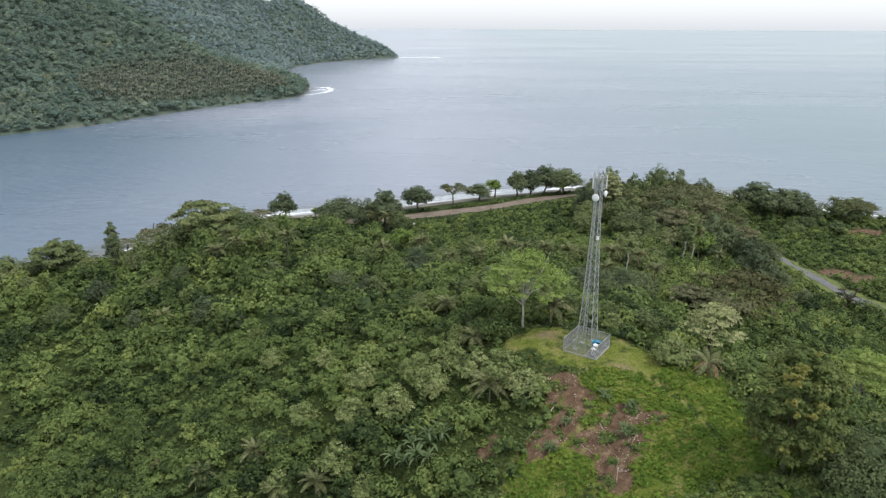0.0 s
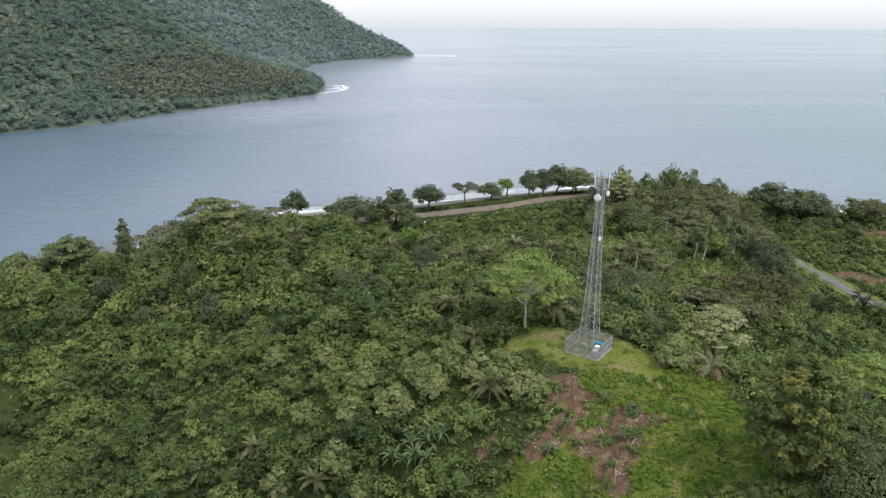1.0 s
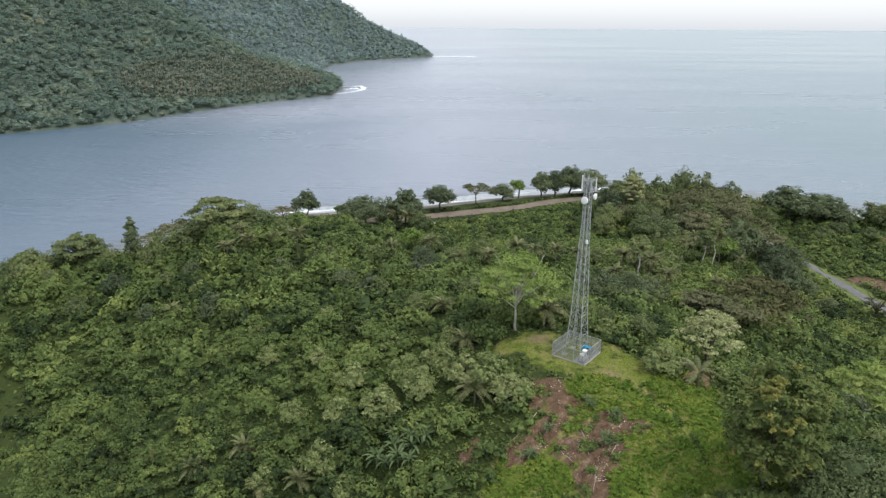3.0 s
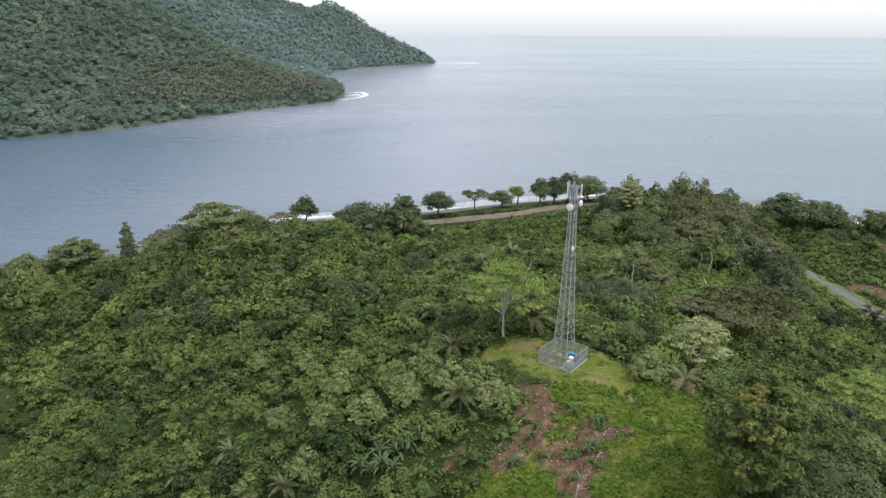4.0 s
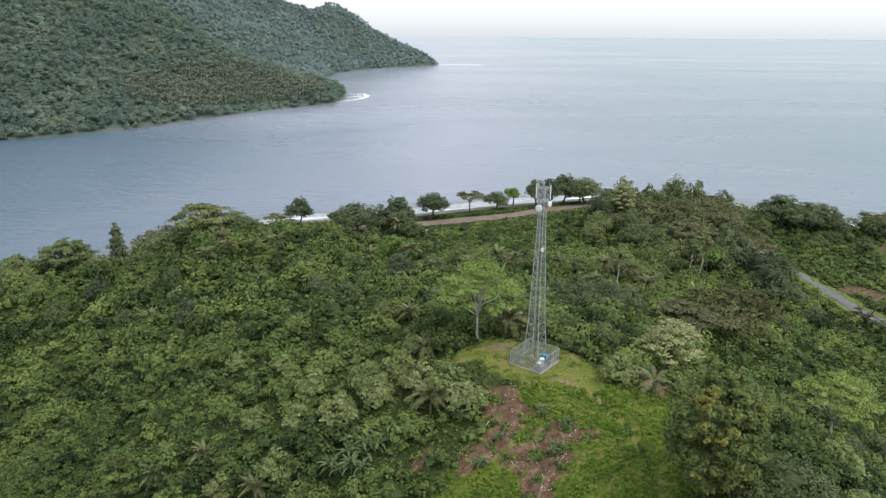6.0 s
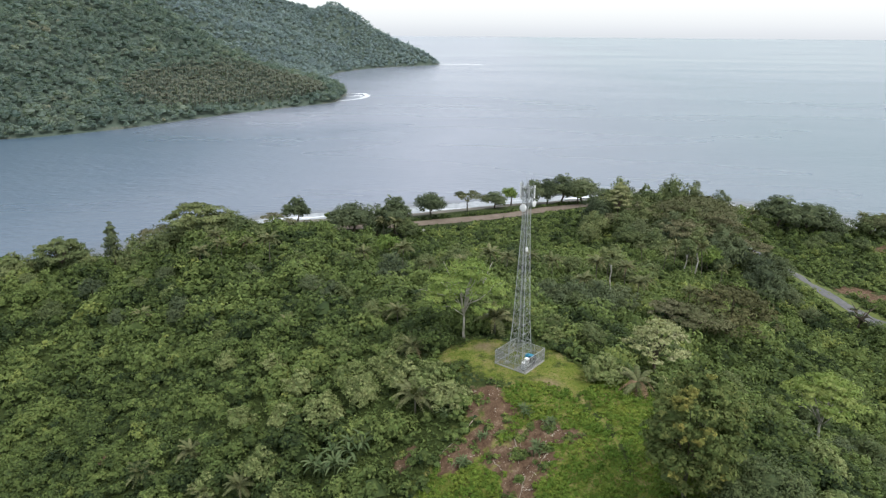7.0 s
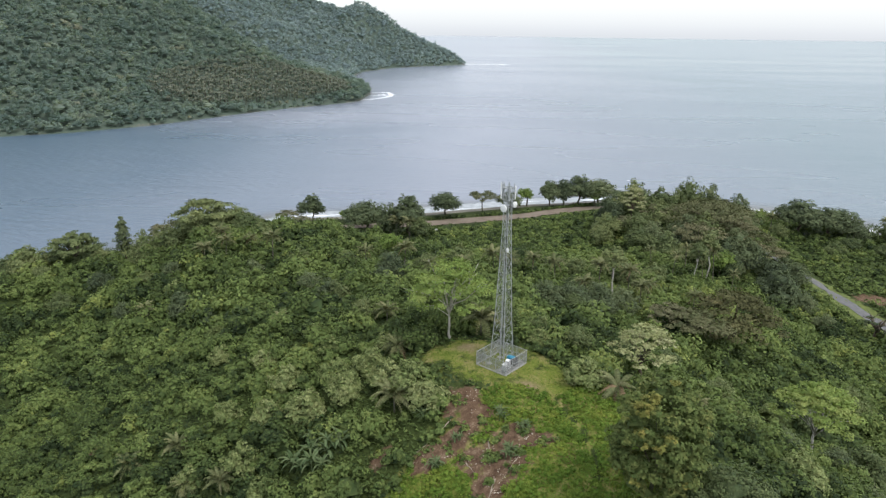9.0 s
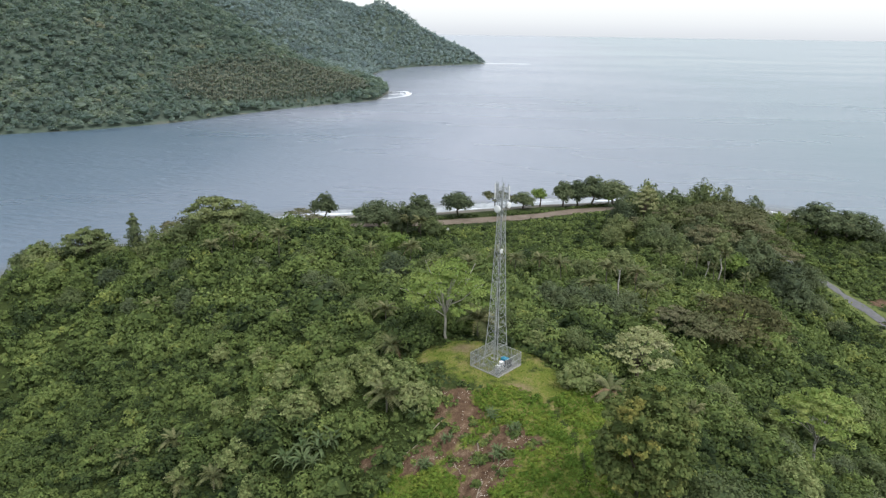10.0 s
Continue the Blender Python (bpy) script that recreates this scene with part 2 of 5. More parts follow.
def water_material():
    n = Nodes("sea_water")
    shallow = n.attribute("shallow")
    at = n.t.nodes.new("ShaderNodeSeparateXYZ")
    n.link(n.coords(), at.inputs[0])
    # sky reflection put into the body colour: darker at left, paler mid-bay and farther
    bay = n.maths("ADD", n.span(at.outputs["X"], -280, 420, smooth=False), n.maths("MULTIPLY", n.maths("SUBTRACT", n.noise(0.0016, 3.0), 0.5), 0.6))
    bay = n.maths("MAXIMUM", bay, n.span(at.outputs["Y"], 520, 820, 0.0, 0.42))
    body_sheen = n.ramp(bay, [(0.05, (0.078, 0.126, 0.178)), (0.36, (0.212, 0.238, 0.292)), (0.58, (0.158, 0.194, 0.236)), (0.85, (0.118, 0.178, 0.206))])
    c = n.mix(n.span(shallow, 0.0, 1.0), body_sheen, (0.098, 0.100, 0.085))
    m = n.t.nodes.new("ShaderNodeMapping")
    m.inputs["Rotation"].default_value = (0, 0, radians(18))
    m.inputs["Scale"].default_value = (0.45, 1.0, 1.0)
    n.link(n.coords(), m.inputs["Vector"])
    swell, chop = n.noise(0.035, 3.0, 0.6, m.outputs[0]), n.noise(0.28, 4.0, 0.65, m.outputs[0])
    # smaller bumps and lower roughness far out, so the sea mirrors more sky
    seaward = n.span(at.outputs["Y"], 300, 2200)
    h = n.maths("ADD", n.maths("MULTIPLY", swell, 3.0), n.maths("MULTIPLY", chop, 2.0))
    n.bump(n.maths("MULTIPLY", h, n.span(seaward, 0, 1, 1.0, 0.3, False)), 0.28, 0.8)
    streak = n.t.nodes.new("ShaderNodeMapping")
    streak.inputs["Rotation"].default_value = (0, 0, radians(-12))
    streak.inputs["Scale"].default_value = (0.25, 1.0, 1.0)
    n.link(n.coords(), streak.inputs["Vector"])
    rough = n.span(n.noise(0.006, 4.0, 0.55, streak.outputs[0]), 0.3, 0.7, 0.26, 0.31)
    return n.finish(c, n.maths("MULTIPLY", rough, n.span(seaward, 0, 1, 1.0, 0.75, False)), 0.5)


M_WATER = water_material()


def plain(name, lo, hi, scale=2.0, rough=0.6, metal=0.0, specular=0.4, bump=0.0):
    n = Nodes(name)
    f = n.noise(scale, 5.0, 0.6)
    if bump:
        n.bump(f, bump, 0.05)
    return n.finish(n.ramp(f, [(0.3, lo), (0.7, hi)]), n.span(n.noise(scale * 3), 0.3, 0.7, rough - 0.08, rough + 0.08), specular, metal)


M_WASH = plain("pale_wash", (0.25, 0.28, 0.30), (0.46, 0.49, 0.51), 0.25, 0.6)
M_FOAM = plain("sea_foam", (0.62, 0.66, 0.70), (0.85, 0.87, 0.88), 0.5, 0.8)
M_ASPHALT = plain("worn_asphalt", (0.10, 0.10, 0.105), (0.16, 0.16, 0.16), 0.6, 0.85, bump=0.3)
M_DIRTROAD = plain("dirt_road", (0.135, 0.105, 0.080), (0.215, 0.175, 0.135), 0.25, 0.9, bump=0.3)
M_STEEL = plain("galvanised_steel", (0.34, 0.355, 0.355), (0.48, 0.50, 0.495), 1.5, 0.5, 0.35)
M_MESHWIRE = plain("fence_wire", (0.22, 0.23, 0.23), (0.34, 0.35, 0.35), 2.0, 0.55, 0.3)
M_WHITE_PAINT = plain("white_paint", (0.72, 0.73, 0.73), (0.84, 0.84, 0.83), 1.0, 0.45)
M_BLUE = plain("blue_plastic", (0.02, 0.16, 0.26), (0.035, 0.25, 0.38), 2.0, 0.4)
M_BLACK = plain("black_paint", (0.018, 0.018, 0.02), (0.04, 0.04, 0.042), 2.0, 0.5)
M_CONCRETE = plain("concrete", (0.30, 0.29, 0.27), (0.42, 0.41, 0.38), 1.2, 0.9)
M_TIMBER = plain("weathered_wood", (0.20, 0.155, 0.11), (0.42, 0.36, 0.29), 2.5, 0.85, bump=0.4)
M_ROCK = plain("shore_rock", (0.07, 0.068, 0.062), (0.17, 0.16, 0.145), 0.8, 0.85, bump=0.6)
M_ROOF = plain("pale_tin_roof", (0.5, 0.5, 0.49), (0.7, 0.7, 0.68), 0.8, 0.5, 0.2)
M_WALL = plain("plaster_wall", (0.45, 0.43, 0.39), (0.6, 0.58, 0.53), 0.8, 0.85)
M_VERGE = plain("verge_grass", (0.075, 0.105, 0.022), (0.14, 0.165, 0.04), 0.5, 0.9, bump=0.4)
M_CHIPS = plain("pale_chips", (0.34, 0.29, 0.23), (0.58, 0.53, 0.45), 3.0, 0.8)


# ---- terrain ----
def sdist(x, y, poly):
    """Signed distance to a shoreline, positive on land."""
    d, inside = np.full(x.shape, 1e18), np.zeros(x.shape, bool)
    for (ax, ay), (bx, by) in zip(poly, poly[1:] + poly[:1]):
        ex, ey = bx - ax, by - ay
        t = np.clip(((x - ax) * ex + (y - ay) * ey) / (ex * ex + ey * ey), 0, 1)
        d = np.minimum(d, (x - ax - t * ex) ** 2 + (y - ay - t * ey) ** 2)
        inside ^= ((ay > y) != (by > y)) & (x < ex * (y - ay) / (ey if ey else 1e-9) + ax)
    return np.where(inside, 1, -1) * np.sqrt(d)


def smooth(v, lo, hi):
    s = np.clip((v - lo) / (hi - lo), 0, 1)
    return s * s * (3 - 2 * s)


def waves(x, y, size, seed):
    """Soft value noise from a few rotated sine products, about -1 to 1."""
    r = np.random.RandomState(seed)
    out = 0
    for i in range(5):
        a, k, p, q = r.uniform(0, math.tau), r.uniform(0.7, 1.6) * math.tau / size, r.uniform(0, math.tau), r.uniform(0, math.tau)
        u, v = x * math.cos(a) + y * math.sin(a), -x * math.sin(a) + y * math.cos(a)
        out = out + np.sin(u * k + p) * np.sin(v * k * 0.8 + q)
    return out / 2.5


HOME_COAST = [(-420, -300), (-300, -60), (-215, 120), (-185, 225), (-139, 291), (-94, 345), (-26, 367), (29, 394), (100, 418), (163, 397),
              (210, 361), (300, 325), (600, 240), (900, 0), (900, -300)]
FAR_COAST = [(-1500, 300), (-700, 420), (-452, 558), (-391, 601), (-345, 655), (-315, 716), (-288, 771), (-248, 828), (-200, 893), (-205, 990),
             (-235, 1080), (-300, 1250), (-317, 1405), (-280, 1550), (-243, 1600), (-131, 1720), (-160, 1850), (-400, 2100), (-1500, 2400)]
# heights of broad swells on a grid of 45 m by 47 m, which add up to the home hill
SWELLS = np.array([[6.5, 8.2, 10.9, -11.2, -1.2, 24.8, 5.2, 6.2, 6.9], [4.3, 4.8, 14.3, -11.0, 6.3, 30.1, -12.8, 5.6, 6.9], [3.2, -6.6, -13.0, 21.7, 26.5, -1.6, -10.7, 8.9, 6.1], [10.1, 0.6, 12.0, 3.4, -7.0, 9.4, 10.2, -0.6, 3.3], [25.4, -19.2, 28.1, 5.9, 11.5, 17.3, -12.3, -6.0, 6.7], [28.2, -13.0, 5.7, -3.2, -5.6, -3.1, 6.1, 2.0, 3.8], [11.4, -1.9, -0.4, 2.8, 0.6, 12.2, 9.6, -13.8, -2.4], [6.4, 1.8, -1.0, 0.9, -3.8, 0.0, 0.4, 0.7, 9.3]])
TOWER = (24.25, 98.0)


def home_ground(x, y):
    d = sdist(x, y, HOME_COAST)
    s = smooth(d, 12, 82)
    h = 0
    for j in range(8):
        for i in range(9):
            h = h + SWELLS[j, i] * np.exp(-((x + 160 - 45 * i) ** 2 + (y - 20 - 47 * j) ** 2) / (2 * 42.0 ** 2))
    z = s * h + 2.5 * np.clip(d / 14, -2, 1)
    z = z + s * (0.6 * waves(x, y, 23, 3) + 0.25 * waves(x, y, 9, 4))
    z = np.where(d > 6, np.maximum(z, 2.2 * smooth(d, 2, 22)), z)
    pad = smooth(-np.hypot(x - TOWER[0] + 1, y - TOWER[1] - 0.5), -15, -5.0)
    return z * (1 - pad) + 53.0 * pad, d


def far_ground(x, y):
    d = sdist(x, y, FAR_COAST) + 9
    e = np.clip(d, 0, None)
    spur = 0.75 + 0.32 * waves(x, y, 420, 8)
    up = 0.30 * e + 0.42 * np.clip(e - 120, 0, None) * spur
    second = smooth(y, 1080, 1430)
    up = up * (1 - second) + second * (0.62 * e + 0.05 * e * waves(x, y, 300, 5))
    up = up * (1 - 0.6 * np.exp(-((y - 1235) / 120) ** 2)) * (1 - 0.3 * np.exp(-((x + 525) / 70) ** 2 - ((y - 1560) / 200) ** 2))
    bumps = 27 * np.exp(-((x + 378) / 42) ** 2 - ((y - 1700) / 90) ** 2) - 9 * np.exp(-((x + 255) / 45) ** 2 - ((y - 1710) / 90) ** 2) - 8 * np.exp(-((x + 437) / 25) ** 2 - ((y - 1700) / 120) ** 2)
    cap = 215 - 47 * second + 14 * waves(x, y, 330, 6)
    z = cap * (1 - np.exp(-(up / cap) - 0.6 * (up / cap) ** 3))
    return np.where(d > 0, 1.5 + z + bumps + 4 * smooth(e, 30, 120) * waves(x, y, 70, 7), 1.0 + np.clip(d * 0.3, -8, 0)), d


def ground(x, y):
    x, y = np.asarray(x, float), np.asarray(y, float)
    a, da = home_ground(x, y)
    b, db = far_ground(x, y)
    return np.where(da > -60, a, np.where(db > -60, b, -6.0))


def gz(x, y):
    return float(ground(np.array([x]), np.array([y]))[0])


# ---- mesh helpers ----
def raw_mesh(name, verts, faces, mat=None, smooth_shade=False, normals=None, **attributes):
    """A mesh from arrays: verts (n, 3), faces (m, 3 or 4); attributes are one float a vertex."""
    me = bpy.data.meshes.new(name)
    verts, faces = np.asarray(verts, np.float32), np.asarray(faces, np.int32)
    k = faces.shape[1]
    me.vertices.add(len(verts))
    me.vertices.foreach_set("co", verts.ravel())
    me.loops.add(faces.size)
    me.loops.foreach_set("vertex_index", faces.ravel())
    me.polygons.add(len(faces))
    me.polygons.foreach_set("loop_start", np.arange(0, faces.size, k, dtype=np.int32))
    me.polygons.foreach_set("use_smooth", np.full(len(faces), smooth_shade))
    for key, values in attributes.items():
        at = me.attributes.new(key, "FLOAT", "POINT")
        at.data.foreach_set("value", np.asarray(values, np.float32))
    if normals is not None:
        at = me.attributes.new("custom_normal", "FLOAT_VECTOR", "POINT")
        at.data.foreach_set("vector", np.asarray(normals, np.float32).ravel())
    me.update(calc_edges=True)
    if mat:
        me.materials.append(mat)
    return me


def unit(v):
    return v / np.maximum(np.linalg.norm(v, axis=-1, keepdims=True), 1e-9)


def leaf_quads(pos, normal, length, width, r, tint, droop=0.25):
    """Bent diamond leaves at pos, facing normal. Returns verts, faces, tints, normals."""
    n = len(pos)
    side = unit(np.cross(normal, unit(r.normal(size=(n, 3)))))
    along = np.cross(side, normal)
    length, width = np.broadcast_to(length, n)[:, None], np.broadcast_to(width, n)[:, None]
    tip = pos + along * length * 0.55 - normal * length * droop
    tail = pos - along * length * 0.45
    a, b = pos + side * width * 0.5 - normal * width * 0.12, pos - side * width * 0.5 - normal * width * 0.12
    v = np.stack([tail, a, tip, b], 1).reshape(-1, 3)
    f = np.arange(4 * n).reshape(n, 4)[:, ::-1]
    return v, f, np.repeat(np.broadcast_to(tint, n), 4), np.repeat(normal, 4, 0)


def leaf_tris(pos, normal, length, width, r, tint, soft=None):
    """Pointed leaves of one face each, for foliage seen from afar, shaded along soft, the swell of their clump."""
    n = len(pos)
    side = unit(np.cross(normal, unit(r.normal(size=(n, 3)))))
    along = np.cross(side, normal)
    length, width = np.broadcast_to(length, n)[:, None], np.broadcast_to(width, n)[:, None]
    tail = pos - along * length * 0.4 - normal * length * 0.1
    v = np.stack([tail + side * width * 0.5, tail - side * width * 0.5, pos + along * length * 0.6 - normal * length * 0.15], 1).reshape(-1, 3)
    return v, np.arange(3 * n).reshape(n, 3), np.repeat(np.broadcast_to(tint, n), 3), np.repeat(normal if soft is None else soft, 3, 0)


def ball(n, r, low=-1.0):
    """Directions, with z above low."""
    z = r.uniform(low, 1, n)
    a = r.uniform(0, math.tau, n)
    s = np.sqrt(1 - z * z)
    return np.stack([s * np.cos(a), s * np.sin(a), z], 1)


def clump_leaves(centres, radii, outward, per, leaf, r, tint, flat=0.75, low=-0.3, jitter=0.3, broad=0.55, level=0.0):
    """Leaves on the shells of clumps. centres (n, 3), radii (n,), outward (n, 3)."""
    n, per, leaf, broad = len(centres), int(round(per * 1.8)), np.asarray(leaf) * 0.74, broad * 1.05
    d = ball(n * per, r, low)
    idx = np.repeat(np.arange(n), per)
    rad = radii[idx] * r.uniform(0.72, 1.06, n * per)
    pos = centres[idx] + d * rad[:, None] * np.array([1, 1, flat])
    nor = unit(d + 0.5 * outward[idx] + np.array([0, 0, 0.35]) + jitter * r.normal(size=d.shape))
    size = np.broadcast_to(leaf, n)[idx] * r.uniform(0.65, 1.3, n * per)
    tn = np.broadcast_to(tint, n)[idx] + r.normal(0, 0.05, n * per)
    soft = unit(0.65 * d + 0.6 * outward[idx] + np.array([0, 0, 0.2 + level]) + 0.85 * nor)
    return leaf_tris(pos, nor, size, size * broad * r.uniform(0.8, 1.15, n * per), r, tn, soft)


def shrubs(px, py, pz, radius, tint, clumps, per, leaf, r, tall=0.8, broad=0.6, level=0.0, solid=False):
    """Many shrubs, each a dome of clumps of leaves. Returns verts, faces, tints."""
    n = len(px)
    d = ball(n * clumps, r, 0.0)
    idx = np.repeat(np.arange(n), clumps)
    R = radius[idx]
    base = np.stack([px, py, pz], 1)[idx]
    c = base + d * (R * r.uniform(0.55, 0.95, n * clumps))[:, None] * np.array([1, 1, tall]) + np.stack([0 * R, 0 * R, R * tall * 0.35], 1)
    # added filler dome; its darker tint puts the shade inside the shrub into colour
    shade_core = canopies(px, py, pz + radius * tall * 0.3, radius * 0.56, tint - 0.2, r, 6, tall) if solid else None
    fine = 1.0 if clumps < 15 else (15.0 / clumps) ** 0.45
    made = clump_leaves(c, R * fine * r.uniform(0.26, 0.46, n * clumps), d, per, np.broadcast_to(leaf, n)[idx], r, tint[idx] + r.normal(0, 0.10, n * clumps), broad=broad, level=level)
    return joined([made, shade_core]) if solid else made


def canopies(px, py, pz, radius, tint, r, sides=8, tall=0.62):
    """Uneven closed domes under clumps of leaves: tops of far trees, or fillers added inside crowns."""
    n = len(px)
    lat = np.array([-0.5, 0.1, 0.65])
    a = math.tau * np.arange(sides) / sides
    d = np.concatenate([np.stack([np.cos(a + 0.4 * i) * math.cos(q), np.sin(a + 0.4 * i) * math.cos(q), 0 * a + math.sin(q)], 1) for i, q in enumerate(lat)] + [np.array([[0, 0, 1.0]])])
    k = len(d)
    rad = radius[:, None] * r.uniform(0.55, 1.1, (n, k))
    v = np.stack([px, py, pz], 1)[:, None] + d[None] * rad[..., None] * np.array([1, 1, tall])
    f = []
    for i in range(2):
        for j in range(sides):
            p, q = i * sides + j, i * sides + (j + 1) % sides
            f += [(p, q, q + sides), (p, q + sides, p + sides)]
    f += [(2 * sides + j, 2 * sides + (j + 1) % sides, 3 * sides) for j in range(sides)]
    faces = (np.array(f)[None] + k * np.arange(n)[:, None, None]).reshape(-1, 3)
    nor = unit(d[None] + np.array([0, 0, 1.1]) + 0.25 * r.normal(size=(n, k, 3)))
    return v.reshape(-1, 3), faces, np.repeat(tint, k) + r.normal(0, 0.06, n * k), nor.reshape(-1, 3)


def bushes(x, y, R, tint, per, leaf, scale, r, tall=1.05, broad=0.8):
    """Shrubs of all sizes on the ground: the larger ones have more clumps."""
    out = []
    for lo, hi, clumps in ((0.0, 1.5, 7), (1.5, 2.5, 10), (2.5, 3.6, 18), (3.6, 99.0, 30)):
        k = (R / scale >= lo) & (R / scale < hi)
        if k.any():
            out.append(shrubs(x[k], y[k], ground(x[k], y[k]) - 0.2, R[k], tint[k], clumps, per, leaf, r, tall, broad, solid=True))
    return out


def joined(parts):
    vs, fs, ts, ns, k = [], [], [], [], 0
    for v, f, t, *nr in parts:
        vs.append(v), fs.append(f + k), ts.append(t)
        ns += nr
        k += len(v)
    return np.concatenate(vs), np.concatenate(fs), np.concatenate(ts), np.concatenate(ns) if ns else None


def stuff(name, parts, mat, label, category):
    v, f, t, nr = joined(parts)
    return tagged(new(name, raw_mesh(name, v, f, mat, normals=nr, tint=t)), label, category, kind="stuff")


def part(name, me, parent, label=""):
    """A mesh as one part under a thing."""
    ob = new(name, me)
    ob.parent = parent
    if label:
        tagged(ob, label)
    return ob


def bm_mesh(name, bm, mat, smooth_shade=False):
    me = bpy.data.meshes.new(name)
    bm.to_mesh(me)
    bm.free()
    me.materials.append(mat)
    if smooth_shade:
        me.polygons.foreach_set("use_smooth", np.full(len(me.polygons), True))
    return me


def tube(bm, points, radii, sides=7):
    """A tapered tube along points."""
    rings = []
    for i, p in enumerate(points):
        p = Vector(p)
        way = (Vector(points[min(i + 1, len(points) - 1)]) - Vector(points[max(i - 1, 0)])).normalized()
        a = way.cross(Vector((0.31, 0.87, 0.38))).normalized()
        b = way.cross(a)
        rings.append([bm.verts.new(p + (a * math.cos(k * math.tau / sides) + b * math.sin(k * math.tau / sides)) * radii[i]) for k in range(sides)])
    for q, s in zip(rings, rings[1:]):
        for k in range(sides):
            bm.faces.new((q[k], q[(k + 1) % sides], s[(k + 1) % sides], s[k]))
    bm.faces.new(rings[-1])
    bm.faces.new(rings[0][::-1])


def box(bm, x0, y0, z0, x1, y1, z1, bevel=0.0):
    made = bmesh.ops.create_cube(bm, size=1.0, matrix=Matrix.LocRotScale(((x0 + x1) / 2, (y0 + y1) / 2, (z0 + z1) / 2), None, (x1 - x0, y1 - y0, z1 - z0)))
    if bevel:
        edges = {e for v in made["verts"] for e in v.link_edges}
        bmesh.ops.bevel(bm, geom=list(edges), offset=bevel, segments=2, affect="EDGES")


# ---- the ground and the sea ----
def steps(*runs):
    out = []
    for lo, hi, d in runs:
        out += list(np.arange(lo, hi, d))
    return np.array(out + [runs[-1][1]], float)


def sheet(xs, ys):
    X, Y = np.meshgrid(xs, ys)
    nx, ny = len(xs), len(ys)
    i = (np.arange(ny - 1)[:, None] * nx + np.arange(nx - 1)[None]).ravel()
    return X.ravel(), Y.ravel(), np.stack([i, i + 1, i + nx + 1, i + nx], 1)


def blob(x, y, *spots):
    """How far inside any of some ellipses (x, y, rx, ry, turn) a place lies: 1 at the middle, 0.5 on the rim."""
    out = np.zeros(np.shape(x))
    for cx, cy, rx, ry, turn in spots:
        a = radians(turn)
        u, v = (x - cx) * math.cos(a) + (y - cy) * math.sin(a), -(x - cx) * math.sin(a) + (y - cy) * math.cos(a)
        out = np.maximum(out, 1 - 0.5 * np.hypot(u / rx, v / ry))
    return np.clip(out, 0, 1)


SOIL = [(-47.5, 104.8, 2.4, 1.6, 20), (19.3, 89.5, 2.2, 3.0, 0), (20.8, 87.0, 2.4, 2.6, 0), (19.0, 83.8, 4.6, 2.0, 35), (16.0, 82.0, 2.8, 2.0, 20), (26.3, 83.4, 3.0, 2.0, 10), (29.3, 82.0, 2.8, 1.5, -15), (25.2, 79.0, 2.9, 3.8, 0), (22.0, 80.5, 2.6, 2.4, 0),
        (23.5, 75.0, 1.9, 3.6, 10), (9.2, 84.8, 2.0, 1.3, 10), (161, 263, 7, 6, 0), (168, 256, 9, 4.5, 20), (176, 247, 7, 4, 10), (203, 317, 9, 5, 0)]
DUST = [(18.9, 102.8, 2.5, 2.0, 0), (28.2, 92.2, 2.8, 1.6, -20)]
DITCH = [(31.4, 90.6), (33.0, 87.8), (34.6, 83.8), (35.8, 78.6), (36.2, 74.0)]
LAWN = [(24.0, 98.0, 7.2, 5.8, 10), (17.0, 102.0, 5.4, 3.4, 20), (31.0, 94.5, 4.4, 4.0, -20)]
LOW = [(34.0, 76.0, 9.0, 15.0, 20), (27.0, 88.5, 8.0, 4.0, 20), (37.0, 90.0, 5.0, 6.0, 0), (20.0, 80.0, 10.0, 5.0, 30), (29.0, 66.0, 9.0, 10.0, 0)]

def ditch(x, y):
    """Distance to the overgrown ditch that runs down from the pad."""
    d = np.full(np.shape(x), 1e9)
    for (ax, ay), (bx, by) in zip(DITCH, DITCH[1:]):
        ex, ey = bx - ax, by - ay
        t = np.clip(((x - ax) * ex + (y - ay) * ey) / (ex * ex + ey * ey), 0, 1)
        d = np.minimum(d, np.hypot(x - ax - t * ex, y - ay - t * ey))
    return d


gx, gy, gf = sheet(steps((-1450, -200, 16), (-200, 0, 3), (0, 50, 1.0), (50, 230, 3), (230, 920, 23)),
                   steps((-290, -20, 18), (-20, 62, 4), (62, 115, 1.0), (115, 420, 3), (420, 2440, 17)))
ghome, ghd = home_ground(gx, gy)
gzv = ground(gx, gy)
gv = np.stack([gx, gy, gzv], 1)
fard = sdist(gx, gy, FAR_COAST)
gsand = np.where(ghd > -60, (1 - smooth(ghd, 5, np.where(gx < -100, 9, 20))), 0.5 * (1 - smooth(fard, -9, -5)))
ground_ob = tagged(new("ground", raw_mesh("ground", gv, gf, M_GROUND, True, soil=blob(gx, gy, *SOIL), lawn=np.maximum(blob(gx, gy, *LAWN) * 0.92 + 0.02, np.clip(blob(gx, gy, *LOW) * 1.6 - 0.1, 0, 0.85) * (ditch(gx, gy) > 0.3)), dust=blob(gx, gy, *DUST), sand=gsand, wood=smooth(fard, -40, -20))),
                   "overgrown hill and headland with leaf litter, red clay and sand", "ground", kind="structure")

sx, sy, sf = sheet(steps((-4700, -1500, 400), (-1500, 950, 25), (950, 4700, 400)), steps((-1000, 200, 150), (200, 2400, 25), (2400, 4950, 250)))
